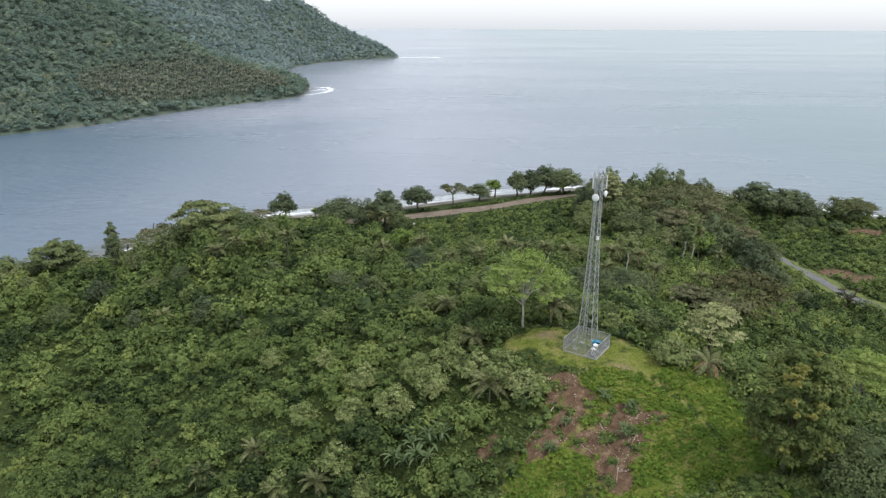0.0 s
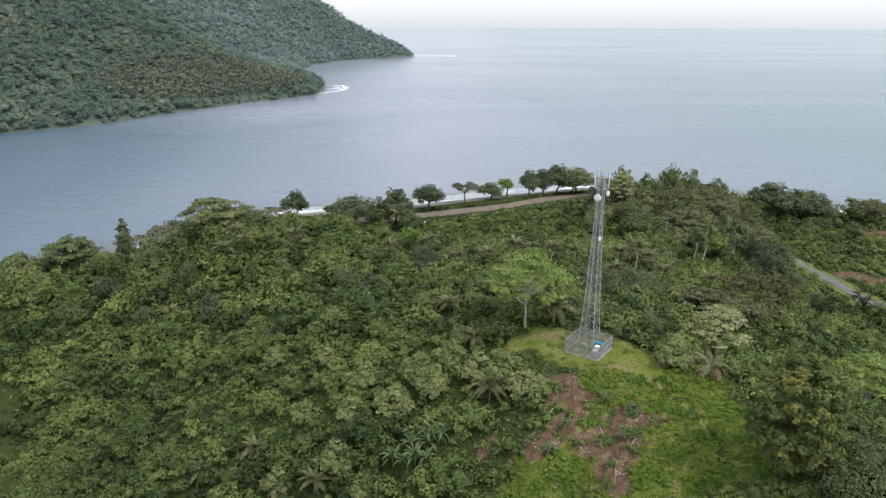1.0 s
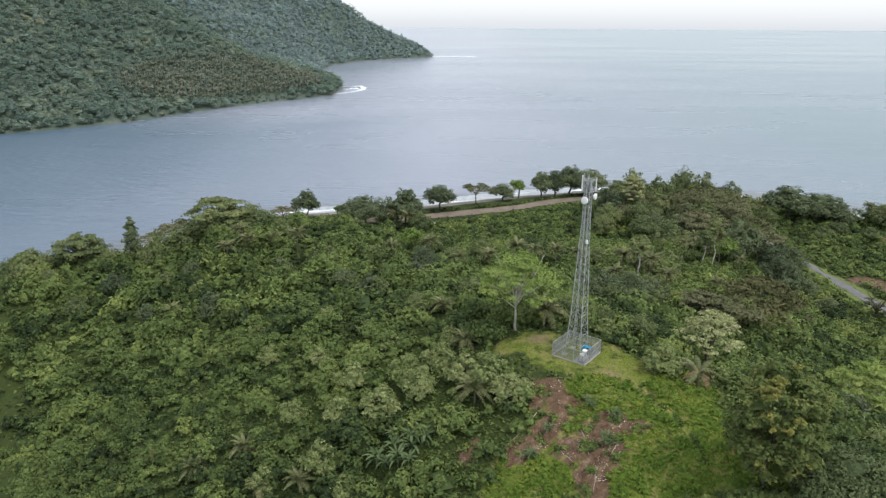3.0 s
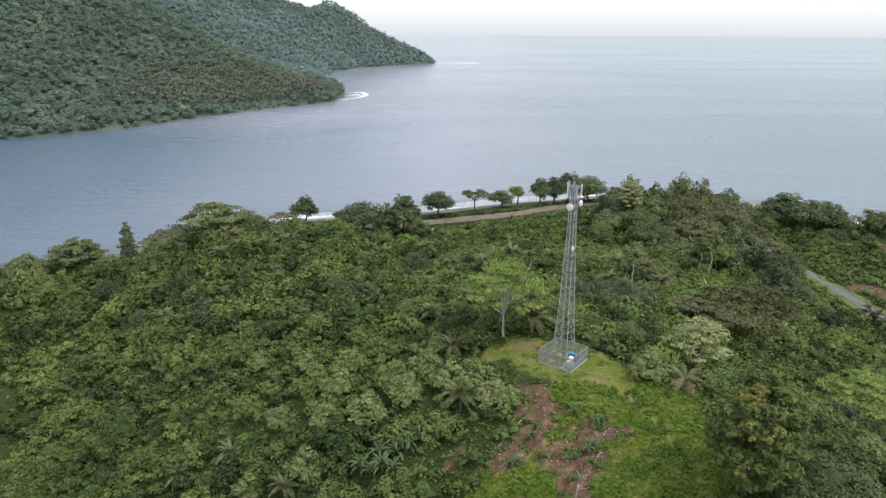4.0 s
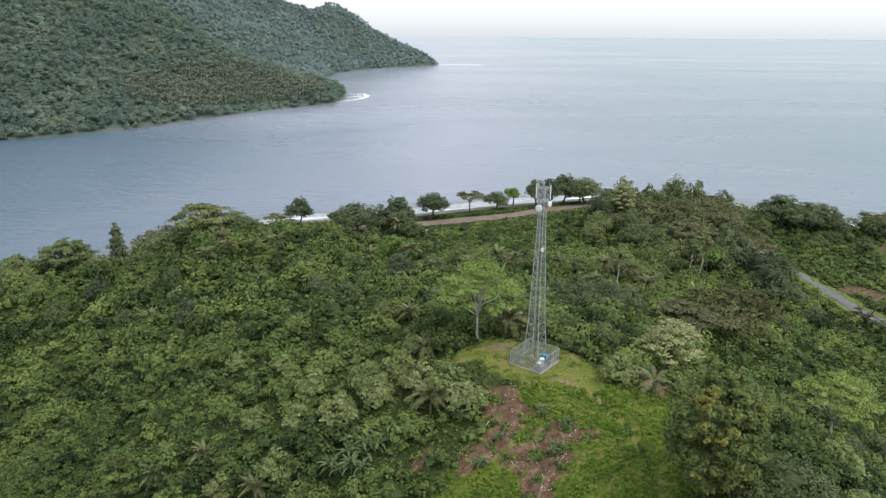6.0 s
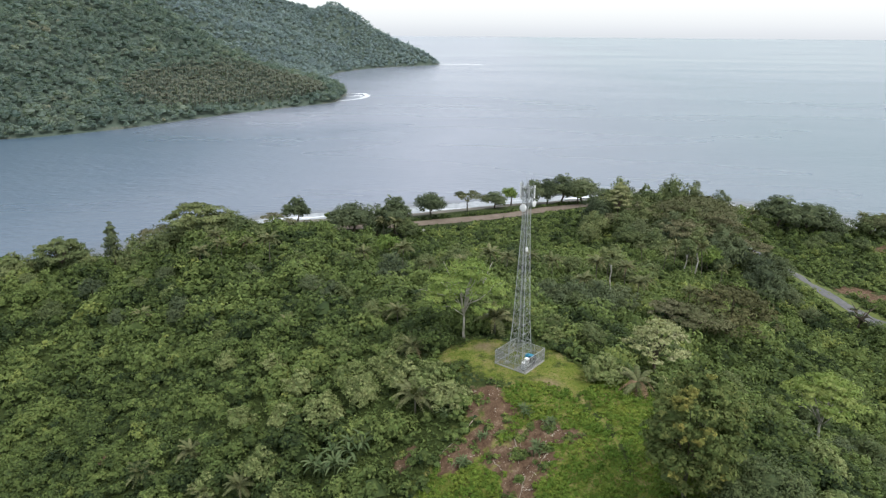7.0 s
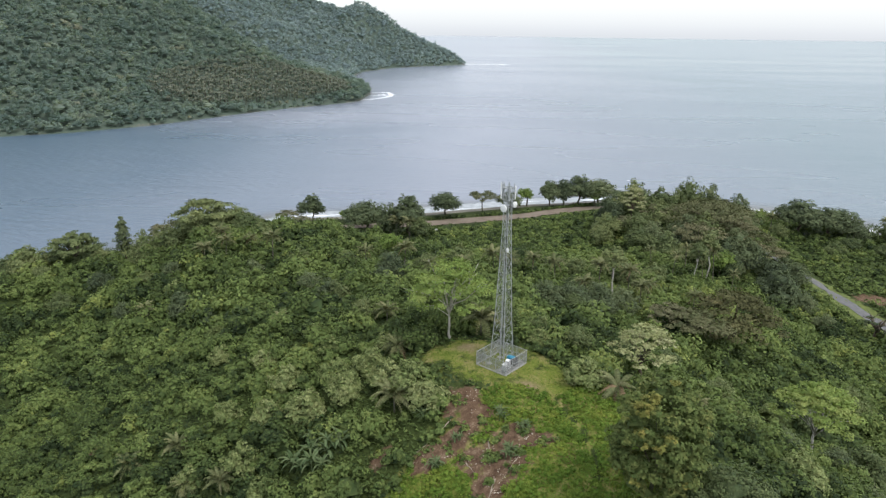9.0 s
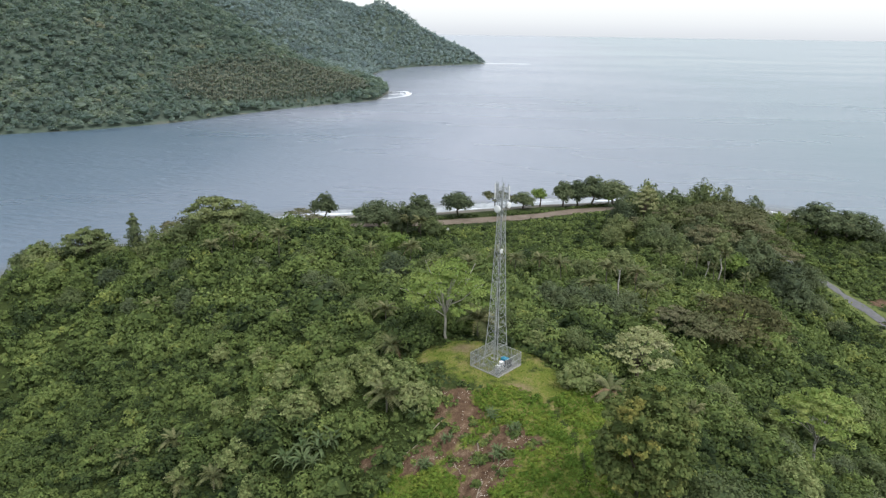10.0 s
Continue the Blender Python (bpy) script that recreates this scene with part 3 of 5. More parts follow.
sd = np.maximum(sdist(sx, sy, FAR_COAST), sdist(sx, sy, HOME_COAST) + 6)
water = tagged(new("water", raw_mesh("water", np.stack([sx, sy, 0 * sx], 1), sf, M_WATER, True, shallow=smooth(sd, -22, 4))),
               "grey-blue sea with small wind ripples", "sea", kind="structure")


# ---- undergrowth on the home hill ----
def scattered(n, x0, x1, y0, y1, r):
    return r.uniform(x0, x1, n), r.uniform(y0, y1, n)


ROAD = [(190, 165), (172, 195), (160, 218), (152, 236), (149, 250), (147, 262), (144, 274), (140, 288), (132, 306), (124, 330)]


def road_dist(x, y):
    d = np.full(np.shape(x), 1e9)
    for (ax, ay), (bx, by) in zip(ROAD, ROAD[1:]):
        ex, ey = bx - ax, by - ay
        t = np.clip(((x - ax) * ex + (y - ay) * ey) / (ex * ex + ey * ey), 0, 1)
        d = np.minimum(d, np.hypot(x - ax - t * ex, y - ay - t * ey))
    return d


TRACK = [(-90, 316), (-60, 326), (-30, 334), (-15, 340), (5, 349), (27, 358), (49, 373), (70, 384), (95, 392)]
# room round palms, trunks and other plants that stand out: x, y, radius
ROOM = [(9.4, 90.6, 2.2), (7.4, 103.6, 2.0), (20.4, 108.2, 2.8), (-27.5, 96.0, 1.6), (-36.2, 95.6, 1.6), (-15.8, 86.4, 1.6), (-22.5, 87.8, 1.6), (39.4, 87.2, 1.8), (23.3, 92.4, 3.4), (-2.5, 86.6, 3.6), (40.2, 68.2, 4.8), (15.8, 107.0, 2.2), (3.1, 118.6, 2.0), (42.5, 99.8, 2.4), (75.3, 110.6, 3.0), (45.2, 103.5, 2.6), (36.0, 94.1, 2.2), (1.0, 96.0, 2.0), (4.5, 93.0, 2.0), (13.0, 91.5, 2.0)]


def clear(x, y):
    ok = np.ones(np.shape(x), bool)
    for cx, cy, q in ROOM:
        ok &= np.hypot(x - cx, y - cy) > q
    off = y - np.interp(x, [a for a, b in TRACK], [b for a, b in TRACK])
    return ok & ((off < np.where(x > -25, -17, -9)) | (off > 8) | (x < -95) | (x > 100))


def grown(x, y):
    """Where shrubs may stand: not on the pad, the clay, the road or the beach."""
    return clear(x, y) & (blob(x, y, *SOIL) < 0.5) & (blob(x, y, *LAWN) < 0.44) & (blob(x, y, *LOW) < 0.5) & (sdist(x, y, HOME_COAST) > np.where(x < -95, 7, np.where(x > 110, 12, 26))) & (road_dist(x, y) > 7)


def thinned(x, y, r):
    """Full growth within the camera's field of view, thinner outside it."""
    off_view = (x < -8 - 0.67 * (y - 5)) | (x > 14 + 0.66 * y)
    return ~off_view | (r.uniform(size=x.shape) < 0.22)


def plant_tint(x, y, r):
    # the dip round (62, 76) puts dark shadow into the leaf tint
    return np.clip(0.42 + 0.20 * waves(x, y, 38, 21) + 0.12 * waves(x, y, 13, 22) + r.normal(0, 0.16, np.shape(x)) + 0.06 * smooth(x, 100, 130) - 0.25 * np.exp(-((x - 62) / 12) ** 2 - ((y - 76) / 14) ** 2) + 0.38 * np.exp(-((x - 70) / 20) ** 2 - ((y - 198) / 28) ** 2), 0, 1)


def planted(step, x0, x1, y0, y1, r):
    """Places on a loose grid, each moved at random within its cell."""
    X, Y = np.meshgrid(np.arange(x0, x1, step), np.arange(y0, y1, step))
    n = X.size
    return X.ravel() + r.uniform(-0.65, 0.65, n) * step, Y.ravel() + r.uniform(-0.65, 0.65, n) * step


def weeds(step, size, x0, x1, y0, y1, r):
    """A low layer of broad leaves over the soil between the shrubs."""
    x, y = planted(step, x0, x1, y0, y1, r)
    off = y - np.interp(x, [a for a, b in TRACK], [b for a, b in TRACK])
    k = (sdist(x, y, HOME_COAST) > np.where(x < -95, 5, np.where(x > 110, 9, 22))) & ((abs(off) > 7) | (x < -95) | (x > 100)) & (road_dist(x, y) > 5.5) & (blob(x, y, *SOIL) < 0.5) & (blob(x, y, *LAWN) < 0.47) & (blob(x, y, *LOW) < 0.5) & thinned(x, y, r)
    x, y = x[k], y[k]
    at = np.stack([x, y, ground(x, y) + r.uniform(0.05, 0.5, len(x)) * size], 1)
    s = size * r.uniform(0.7, 1.3, len(x))
    # tint lowered: the shade between shrubs is put into the leaf colour
    return leaf_tris(at, unit(r.normal(0, 0.38, at.shape) + np.array([0, 0, 1])), s, s * 0.75, r, plant_tint(x, y, r) - 0.22)


r = np.random.RandomState(11)
hill = []
# near slope
def mixed(n, small, large, share, r):
    """Shrub sizes: mostly low bushes, and a share of tall ones that stand out."""
    return np.where(r.uniform(size=n) < share, r.uniform(0.8, 1.25, n) * large, r.uniform(0.6, 1.3, n) * small)


x, y = planted(2.3, -100, 100, 52, 132, r)
k = grown(x, y) & thinned(x, y, r)
x, y = x[k], y[k]
R = mixed(len(x), 1.25, 2.5, 0.22, r) * (1 + 0.35 * waves(x, y, 17, 23)).clip(0.6, 1.5)
hill += bushes(x, y, R, plant_tint(x, y, r), 12, 0.60, 0.85, r)
hill.append(weeds(0.5, 0.68, -95, 95, 58, 132, r))
# middle slope
x, y = planted(3.3, -175, 175, 130, 250, r)
k = grown(x, y) & thinned(x, y, r)
x, y = x[k], y[k]
R = mixed(len(x), 1.8, 3.4, 0.2, r) * (1 + 0.35 * waves(x, y, 22, 24)).clip(0.6, 1.5)
hill += bushes(x, y, R, plant_tint(x, y, r), 7, 0.95, 1.2, r)
hill.append(weeds(1.12, 1.3, -175, 175, 130, 250, r))
# far side down to the shore, and off to the sides
x, y = planted(4.4, -170, 300, 245, 400, r)
k = grown(x, y) & (road_dist(x, y) > 9)
x, y = x[k], y[k]
R = r.uniform(1.5, 3.2, len(x)) * np.where((x < -20) & (x > -110), 0.5, 1.0)
hill.append(shrubs(x, y, ground(x, y) - 0.2, R, plant_tint(x, y, r) + 0.05, 6, 8, 0.98, r, 0.9, 0.8, solid=True))
hill.append(weeds(1.5, 1.8, -170, 300, 245, 400, r))
x = np.r_[r.uniform(100, 260, 200), r.uniform(-200, -100, 150), r.uniform(-90, 130, 300)]
y = np.r_[r.uniform(40, 135, 200), r.uniform(40, 135, 150), r.uniform(-40, 56, 300)]
k = grown(x, y)
x, y = x[k], y[k]
hill.append(shrubs(x, y, ground(x, y) - 0.2, r.uniform(1.8, 3.8, len(x)), plant_tint(x, y, r), 6, 6, 1.6, r, 0.9))
# hedge between the shore track and the beach
hx = r.uniform(-25, 95, 150)
hy = np.interp(hx, [-25, 5, 27, 49, 70, 95], [344, 357, 366, 381, 391, 398]) + r.uniform(-1, 1.5, 150)
hill.append(shrubs(hx, hy, ground(hx, hy) - 0.2, r.uniform(0.9, 1.8, 150), np.full(150, 0.25) + r.normal(0, 0.1, 150), 6, 7, 1.0, r, 0.8, 0.7))
# leafy bushes at the foot of the tall tree
rb = np.random.RandomState(17)
x, y = rb.uniform(28.5, 45.0, 70), rb.uniform(64.8, 69.0, 70)
hill += bushes(x, y, rb.uniform(0.6, 1.35, 70), np.clip(rb.normal(0.68, 0.16, 70), 0, 1), 13, 0.36, 0.6, rb)
undergrowth = stuff("undergrowth", hill, M_SHRUB, "dense tangled green undergrowth of leafy shrubs covering the hill", "shrubs")

# low plants and seedlings on the clay
x, y = scattered(4200, 2, 36, 70, 93, r)
q = blob(x, y, *SOIL)
k = (q > 0.5) & (q < 0.9) & (waves(x, y, 5.0, 34) > 0.25)
x, y = x[k], y[k]
stuff("clay_weeds", [shrubs(x, y, ground(x, y) - 0.1, r.uniform(0.2, 0.6, len(x)), np.clip(0.5 + r.normal(0, 0.2, len(x)), 0, 1), 6, 6, 0.34, r, 0.9)], M_SHRUB, "low green weeds and seedlings growing on the clay", "weeds")

# low creeping cover below the pad
x, y = scattered(4200, 8, 52, 58, 100, r)
k = (blob(x, y, *LOW) > 0.47) & (ditch(x, y) > 0.45) & (blob(x, y, *SOIL) < 0.52) & (blob(x, y, *LAWN) < 0.5)
x, y = x[k], y[k]
cover = shrubs(x, y, ground(x, y) - 0.12, r.uniform(0.3, 0.85, len(x)) * (1 + 0.4 * waves(x, y, 6, 35)), np.clip(0.5 + 0.22 * waves(x, y, 9, 32) + r.normal(0, 0.1, len(x)), 0, 1), 6, 8, 0.30, r, 0.62, 0.8, 0.6)
x, y = planted(0.2, 8, 50, 62, 100, r)
k = (blob(x, y, *LOW) > 0.45) & (ditch(x, y) > 0.15) & (blob(x, y, *SOIL) < 0.52) & (blob(x, y, *LAWN) < 0.48)
x, y = x[k], y[k]
at = np.stack([x, y, ground(x, y) + r.uniform(0.02, 0.12, len(x)) * (1 + 0.6 * waves(x, y, 5, 33))], 1)
mat_leaves = leaf_tris(at, unit(r.normal(0, 0.4, at.shape) + np.array([0, 0, 1])), r.uniform(0.22, 0.42, len(x)), r.uniform(0.14, 0.28, len(x)), r, np.clip(0.5 + 0.22 * waves(x, y, 9, 32) + r.normal(0, 0.1, len(x)), 0, 1))
stuff("ground_cover", [cover, mat_leaves], M_GRASS, "bright green low creeping weeds below the tower pad", "weeds")

# the woods on the far headlands
GROVE = (-303, 848, 140, 68, 60)
x, y = planted(6.8, -900, -120, 500, 1150, r)
x2, y2 = planted(7.8, -760, -120, 1150, 2000, r)
x, y = np.r_[x, x2], np.r_[y, y2]
z, d = far_ground(x, y)
plantation = blob(x, y, GROVE) > 0.5
k = (d > -3.5) & ((z < 122 + 0.045 * y) | (r.uniform(size=len(x)) < 0.25)) & (d < np.where(y < 1150, 350, 400))
x, y, z, d, plantation = x[k], y[k], z[k], d[k], plantation[k]
near = y < 1150
R = r.uniform(2.6, 5.0, len(x)) * np.where(r.uniform(size=len(x)) < 0.12, 1.5, 1.0) * np.where(plantation, 0.55, 1.0)
tt = np.clip(0.38 + 0.22 * waves(x, y, 130, 41) + 0.22 * waves(x, y, 45, 42) + r.normal(0, 0.15, len(x)), 0, 1)
lift = np.where(plantation, 0.3, R * r.uniform(0.5, 1.0, len(x)))
# normals tipped far upward to brighten and even out these crowns
far = [shrubs(x[near], y[near], z[near] + lift[near], R[near], tt[near], 6, 4, 2.3, r, 0.9, 1.0, 2.6),
       canopies(x[near], y[near], z[near] + lift[near] + 0.25 * R[near], R[near] * 0.9, tt[near], r, 5)]
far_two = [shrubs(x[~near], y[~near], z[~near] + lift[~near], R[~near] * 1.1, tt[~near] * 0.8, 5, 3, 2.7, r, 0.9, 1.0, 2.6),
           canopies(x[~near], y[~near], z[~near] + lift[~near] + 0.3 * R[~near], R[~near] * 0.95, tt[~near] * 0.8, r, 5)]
stuff("far_woods", far, M_HAZED_WOOD, "green rainforest covering the near slope of the headland, leaf colour paled for haze", "forest")
stuff("distant_woods", far_two, M_HAZED_WOOD_BLUE, "rainforest on the farthest headland, leaf colour turned pale blue-green for haze", "forest")

# short grass on the pad
x, y = scattered(16000, 6, 40, 86, 110, r)
k = (blob(x, y, *LAWN) > 0.46) & (blob(x, y, *SOIL) < 0.6) & (blob(x, y, *DUST) < r.uniform(0.35, 0.8, len(x))) & (np.maximum(abs(x - 24), abs(y - 98)) > 2.5)
x, y = x[k], y[k]
gp = np.stack([x, y, ground(x, y) + 0.07], 1)
tufts = leaf_quads(gp, unit(r.normal(0, 0.6, gp.shape) + np.array([0, 0, 0.5])), r.uniform(0.12, 0.32, len(x)), r.uniform(0.04, 0.11, len(x)), r, np.clip(0.45 + 0.3 * waves(x, y, 6, 51) + r.normal(0, 0.2, len(x)), 0, 1))
stuff("pad_grass", [tufts], M_GRASS, "short patchy grass on the tower pad", "grass")


# ---- trees ----
def lobes(n, w, h, r, tight=1.0):
    """Sub-crowns of an uneven crown of width w and height h, standing on z = 0: centres, radii."""
    c, q = [], []
    for i in range(n):
        a = math.tau * (i + r.uniform(-0.3, 0.3)) / n
        rho = tight * w * 0.5 * r.uniform(0.45, 0.68) if i else 0.0
        c.append((rho * math.cos(a), rho * math.sin(a), h * (r.uniform(0.14, 0.52) if i else 0.66)))
        q.append(w * r.uniform(0.24, 0.34))
    return np.array(c), np.array(q)


def crown_of(name, lc, lr, clumps, per, leaf, mat, r, flat=0.85, tint=0.5, low=-0.3, clump=0.38):
    """A crown: clumps of leaves over the shells of its lobes."""
    n = len(lc) * clumps
    idx = np.repeat(np.arange(len(lc)), clumps)
    d = ball(n, r, low)
    c = lc[idx] + d * (lr[idx] * r.uniform(0.6, 0.98, n))[:, None] * np.array([1, 1, flat])
    v, f, t, nr = clump_leaves(c, lr[idx] * clump * r.uniform(0.7, 1.25, n), d, per, np.full(n, leaf), r, tint + r.normal(0, 0.13, n), flat=0.8, broad=0.75)
    # filler domes added in the lobes, tinted darker for the crown's inner shade
    shade_core = canopies(lc[:, 0], lc[:, 1], lc[:, 2], np.minimum(lr * 0.6, 1.7), np.full(len(lc), tint - 0.2), r, 7, flat)
    v, f, t, nr = joined([(v, f, t, nr), shade_core])
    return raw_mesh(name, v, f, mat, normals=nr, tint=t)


def tiered_crown(name, width, depth, base, pads, per, leaf, mat, r, tint=0.5, bow=0.8):
    """A spreading crown of level pads of leaves, set in tiers over a dome: its pads' centres and the mesh."""
    rho = 0.5 * width * np.sqrt(r.uniform(0.0, 1.0, pads)) * 0.9
    a = np.arange(pads) * 2.399 + r.uniform(-0.3, 0.3, pads)
    dome = 1 - bow * (rho / (0.5 * width)) ** 2
    z = base + depth * dome * np.where(r.uniform(size=pads) < 0.3, r.uniform(0.45, 0.8, pads), r.uniform(0.85, 1.0, pads))
    c = np.stack([rho * np.cos(a), rho * np.sin(a), z], 1)
    q = width * r.uniform(0.075, 0.135, pads)
    up = np.stack([0.35 * np.cos(a), 0.35 * np.sin(a), np.ones(pads)], 1)
    sub = 4
    i = np.repeat(np.arange(pads), sub)
    e = c[i] + ball(pads * sub, r, -0.2) * (q[i] * 0.75)[:, None] * np.array([1, 1, 0.16])
    v, f, t, nr = clump_leaves(e, q[i] * r.uniform(0.45, 0.75, pads * sub), up[i], per, np.full(pads * sub, leaf), r, tint + r.normal(0, 0.12, pads)[i], flat=0.34, low=-0.5, broad=0.8)
    return c, raw_mesh(name, v, f, mat, normals=nr, tint=t)


def wander(a, b, n, r, sway):
    a, b = np.array(a, float), np.array(b, float)
    out = [a + (b - a) * i / n for i in range(n + 1)]
    for i in range(1, n):
        out[i] = out[i] + r.normal(0, sway, 3) * np.array([1, 1, 0.5])
    return [tuple(p) for p in out]


def trunk_mesh(name, height, fork, girth, tips, mat, r, sides=7):
    """A tapered trunk with limbs that reach to tips."""
    bm = bmesh.new()
    top = (r.uniform(-0.04, 0.04) * height, r.uniform(-0.04, 0.04) * height, fork)
    pts = wander((0, 0, -0.5), top, 4, r, 0.02 * height)
    tube(bm, pts, [girth * 1.35, girth, girth * 0.9, girth * 0.8, girth * 0.7], sides)
    for tip in tips:
        start = np.array(top) * r.uniform(0.78, 1.0)
        mid = start + (np.array(tip) - start) * 0.5 + np.array([0, 0, 0.08 * height])
        g = girth * r.uniform(0.35, 0.55)
        tube(bm, [tuple(start), tuple(start * 0.6 + mid * 0.4), tuple(mid), tuple(tip)], [g, g * 0.8, g * 0.6, g * 0.2], 5)
    return bm_mesh(name, bm, mat, True)


def make_tree(name, label, category, height, width, depth, mat, leaf, clumps, per, seed, flat=False, trunk_mat=None, n_lobes=6, tint=0.5, clump=0.38, group="", drop=0.6, tight=1.0, girth=1.0, bow=0.8):
    """A tree: crown of that width and depth on a forked trunk."""
    r = np.random.RandomState(seed)
    base = new(name)
    if flat:
        c, me = tiered_crown("crown", width, depth, height - depth, n_lobes * 4, per, leaf, mat, r, tint, bow)
        lc = c[:14] - np.array([0, 0, 0.3])
    else:
        lc, lr = lobes(n_lobes, width, depth, r, tight)
        lc = lc + np.array([0, 0, (height - depth) * drop])
        me = crown_of("crown", lc, np.minimum(lr, depth * 0.5), clumps, per, leaf, mat, r, tint=tint, clump=clump, low=-0.8)
    part("crown", me, base)
    part("trunk", trunk_mesh("trunk", height, max(height - depth, height * 0.3), (0.022 * height + 0.08) * girth, [tuple(c) for c in lc], trunk_mat or M_BARK, r), base)
    return tagged(base, label, category, group)


def put(proto, x, y, size=1.0, turn=None, lift=-0.2, seed=0, tall=None):
    r = np.random.RandomState(int(abs(x * 31 + y * 17)) % 99991 + seed)
    t = r.uniform(0, 360) if turn is None else turn
    s = (size, size, tall if tall else size)
    m = pose(x, y, gz(x, y) + lift, 0, 0, t) @ Matrix.Diagonal((*s, 1))
    return copy_thing(proto, m)


def place(proto, x, y, size=1.0, turn=0, lift=-0.2):
    """Sets a first one where it stands."""
    proto.matrix_basis = pose(x, y, gz(x, y) + lift, 0, 0, turn) @ Matrix.Diagonal((size, size, size, 1))
    return proto


def put_sized(proto, x, y, high, wide, proto_high, proto_wide, lift=-0.2):
    return put(proto, x, y, wide / proto_wide, tall=high / proto_high, lift=lift)


def family(protos, spots, start=0):
    """The first spots take the protos themselves, the rest are copies. spots: (x, y, size)."""
    for i, (x, y, s) in enumerate(spots):
        if i < len(protos):
            place(protos[i], x, y, s, (i * 77 + start) % 360)
        else:
            put(protos[(i * 7 + start) % len(protos)], x, y, s)


# the tall tree with yellowing leaves beside the clearing
big = tagged(new("broadleaf_tree"), "tall dense olive-green broadleaf tree with some yellowing leaves above the clearing", "tree")
r = np.random.RandomState(6)
n = 112
d = ball(n, r, -0.95)
lc = d * np.array([4.3, 4.3, 6.6]) * r.uniform(0.84, 1.0, n)[:, None] + np.array([0, 0, 8.6])
lr = r.uniform(0.85, 1.5, n)
part("crown", crown_of("crown", np.r_[lc, [[0, 0, 8.6]]], np.r_[lr, 3.4], 10, 11, 0.44, M_OLIVE, r, tint=0.5, low=-0.5, clump=0.42), big)
part("trunk", trunk_mesh("trunk", 11, 5.0, 0.26, [(p[0] * 0.6, p[1] * 0.6, 3.0 + p[2] * 0.65) for p in lc[::9]], M_BARK, r), big)
d = np.r_[unit(np.array([-1.6, -2.4, 3.4]) + r.normal(0, 0.45, (9, 3))), ball(12, r, -0.6)]
lc = d * np.array([4.9, 4.9, 7.2]) + np.array([0, 0, 8.6])
part("yellow_leaves", crown_of("yellow_leaves", lc, r.uniform(0.4, 0.8, len(lc)), 5, 6, 0.36, M_YELLOW, r, tint=0.45), big, "yellow and orange dying leaves")
place(big, 41.0, 69.4, 1.0)

# the low dense tree beside it
low_tree = make_tree("dense_tree", "low rounded dark bluish-green tree beside the tall olive tree", "tree", 7.5, 10.5, 6.0, M_TREE, 0.40, 60, 14, 58, n_lobes=15, tint=0.66, clump=0.34, drop=0.3)
place(low_tree, 48.0, 66.8, 1.0)

# pale-barked tree with thin lime foliage beside the pad
lime = make_tree("sparse_tree", "pale-barked tree with thin lime-green foliage beside the pad", "tree", 13.6, 14.0, 8.4, M_LIME, 0.44, 22, 21, 9, flat=True, n_lobes=15, trunk_mat=M_PALEBARK, tint=0.5, girth=0.55, bow=0.95)
r = np.random.RandomState(9)
bm = bmesh.new()
for tip in ((-3.6, -1.2, 9.6), (3.6, -1.5, 8.8), (-2.4, 1.5, 10.6), (4.4, 1.4, 10.4)):
    a = np.array((0.1, 0.0, r.uniform(5.2, 7.2)))
    m = a + (np.array(tip) - a) * 0.55 + np.array((0, 0, -0.5))
    tube(bm, [tuple(a), tuple(m), tuple(tip)], [0.11, 0.07, 0.03], 6)
    for q in range(3):
        e = np.array(tip) + r.normal(0, 1.0, 3)
        tube(bm, [tuple(m + (np.array(tip) - m) * r.uniform(0.2, 0.8)), tuple(e)], [0.07, 0.03], 4)
part("limb", bm_mesh("limb", bm, M_PALEBARK, True), lime, "bare pale grey limbs")
place(lime, 15.8, 107.2, 1.0, 20)

# light green tree and the feathery trees on the eastern slope
light = make_tree("broadleaf_tree", "light green spreading tree with a pale trunk on the slope", "tree", 16.0, 13.0, 8.0, M_LIME, 0.46, 26, 20, 31, flat=True, n_lobes=18, trunk_mat=M_PALEBARK, tint=0.7, girth=0.6)
place(light, 75.3, 110.6, 1.0, 40)
whitish = make_tree("whitish_tree", "small tree with silvery white-green leaf tops among shrubs", "tree", 8.6, 9.0, 5.6, M_WHITE, 0.42, 30, 13, 33, flat=True, n_lobes=12, bow=0.9)
place(whitish, 45.4, 103.8, 1.08, 0)
feather = [make_tree("feathery_tree", "dark brown-green feathery spreading tree on the slope", "tree", 12.5, 20.0, 5.5, M_FEATHER, 0.85, 30, 11, 40 + i, flat=True, n_lobes=11, tint=0.6) for i in range(2)]
place(feather[0], 118.0, 276.0, 1.0, 10)
place(feather[1], 93.0, 262.0, 1.05, 10)
rain = make_tree("rain_tree", "huge spreading rain tree with a flat brownish-green crown", "tree", 17.0, 33.0, 8.5, M_FEATHER, 0.95, 30, 11, 47, flat=True, n_lobes=26, tint=0.5, bow=0.6)
place(rain, 104.0, 284.0, 1.0, 0)
put(rain, 207.0, 336.0, 0.62)
dome = make_tree("feathery_tree", "large dark olive feathery tree with a domed crown", "tree", 14.5, 20.0, 11.0, M_DARKFEATHER, 0.8, 40, 11, 48, flat=True, n_lobes=20, tint=0.4)
place(dome, 77.0, 161.0, 1.08, 10)
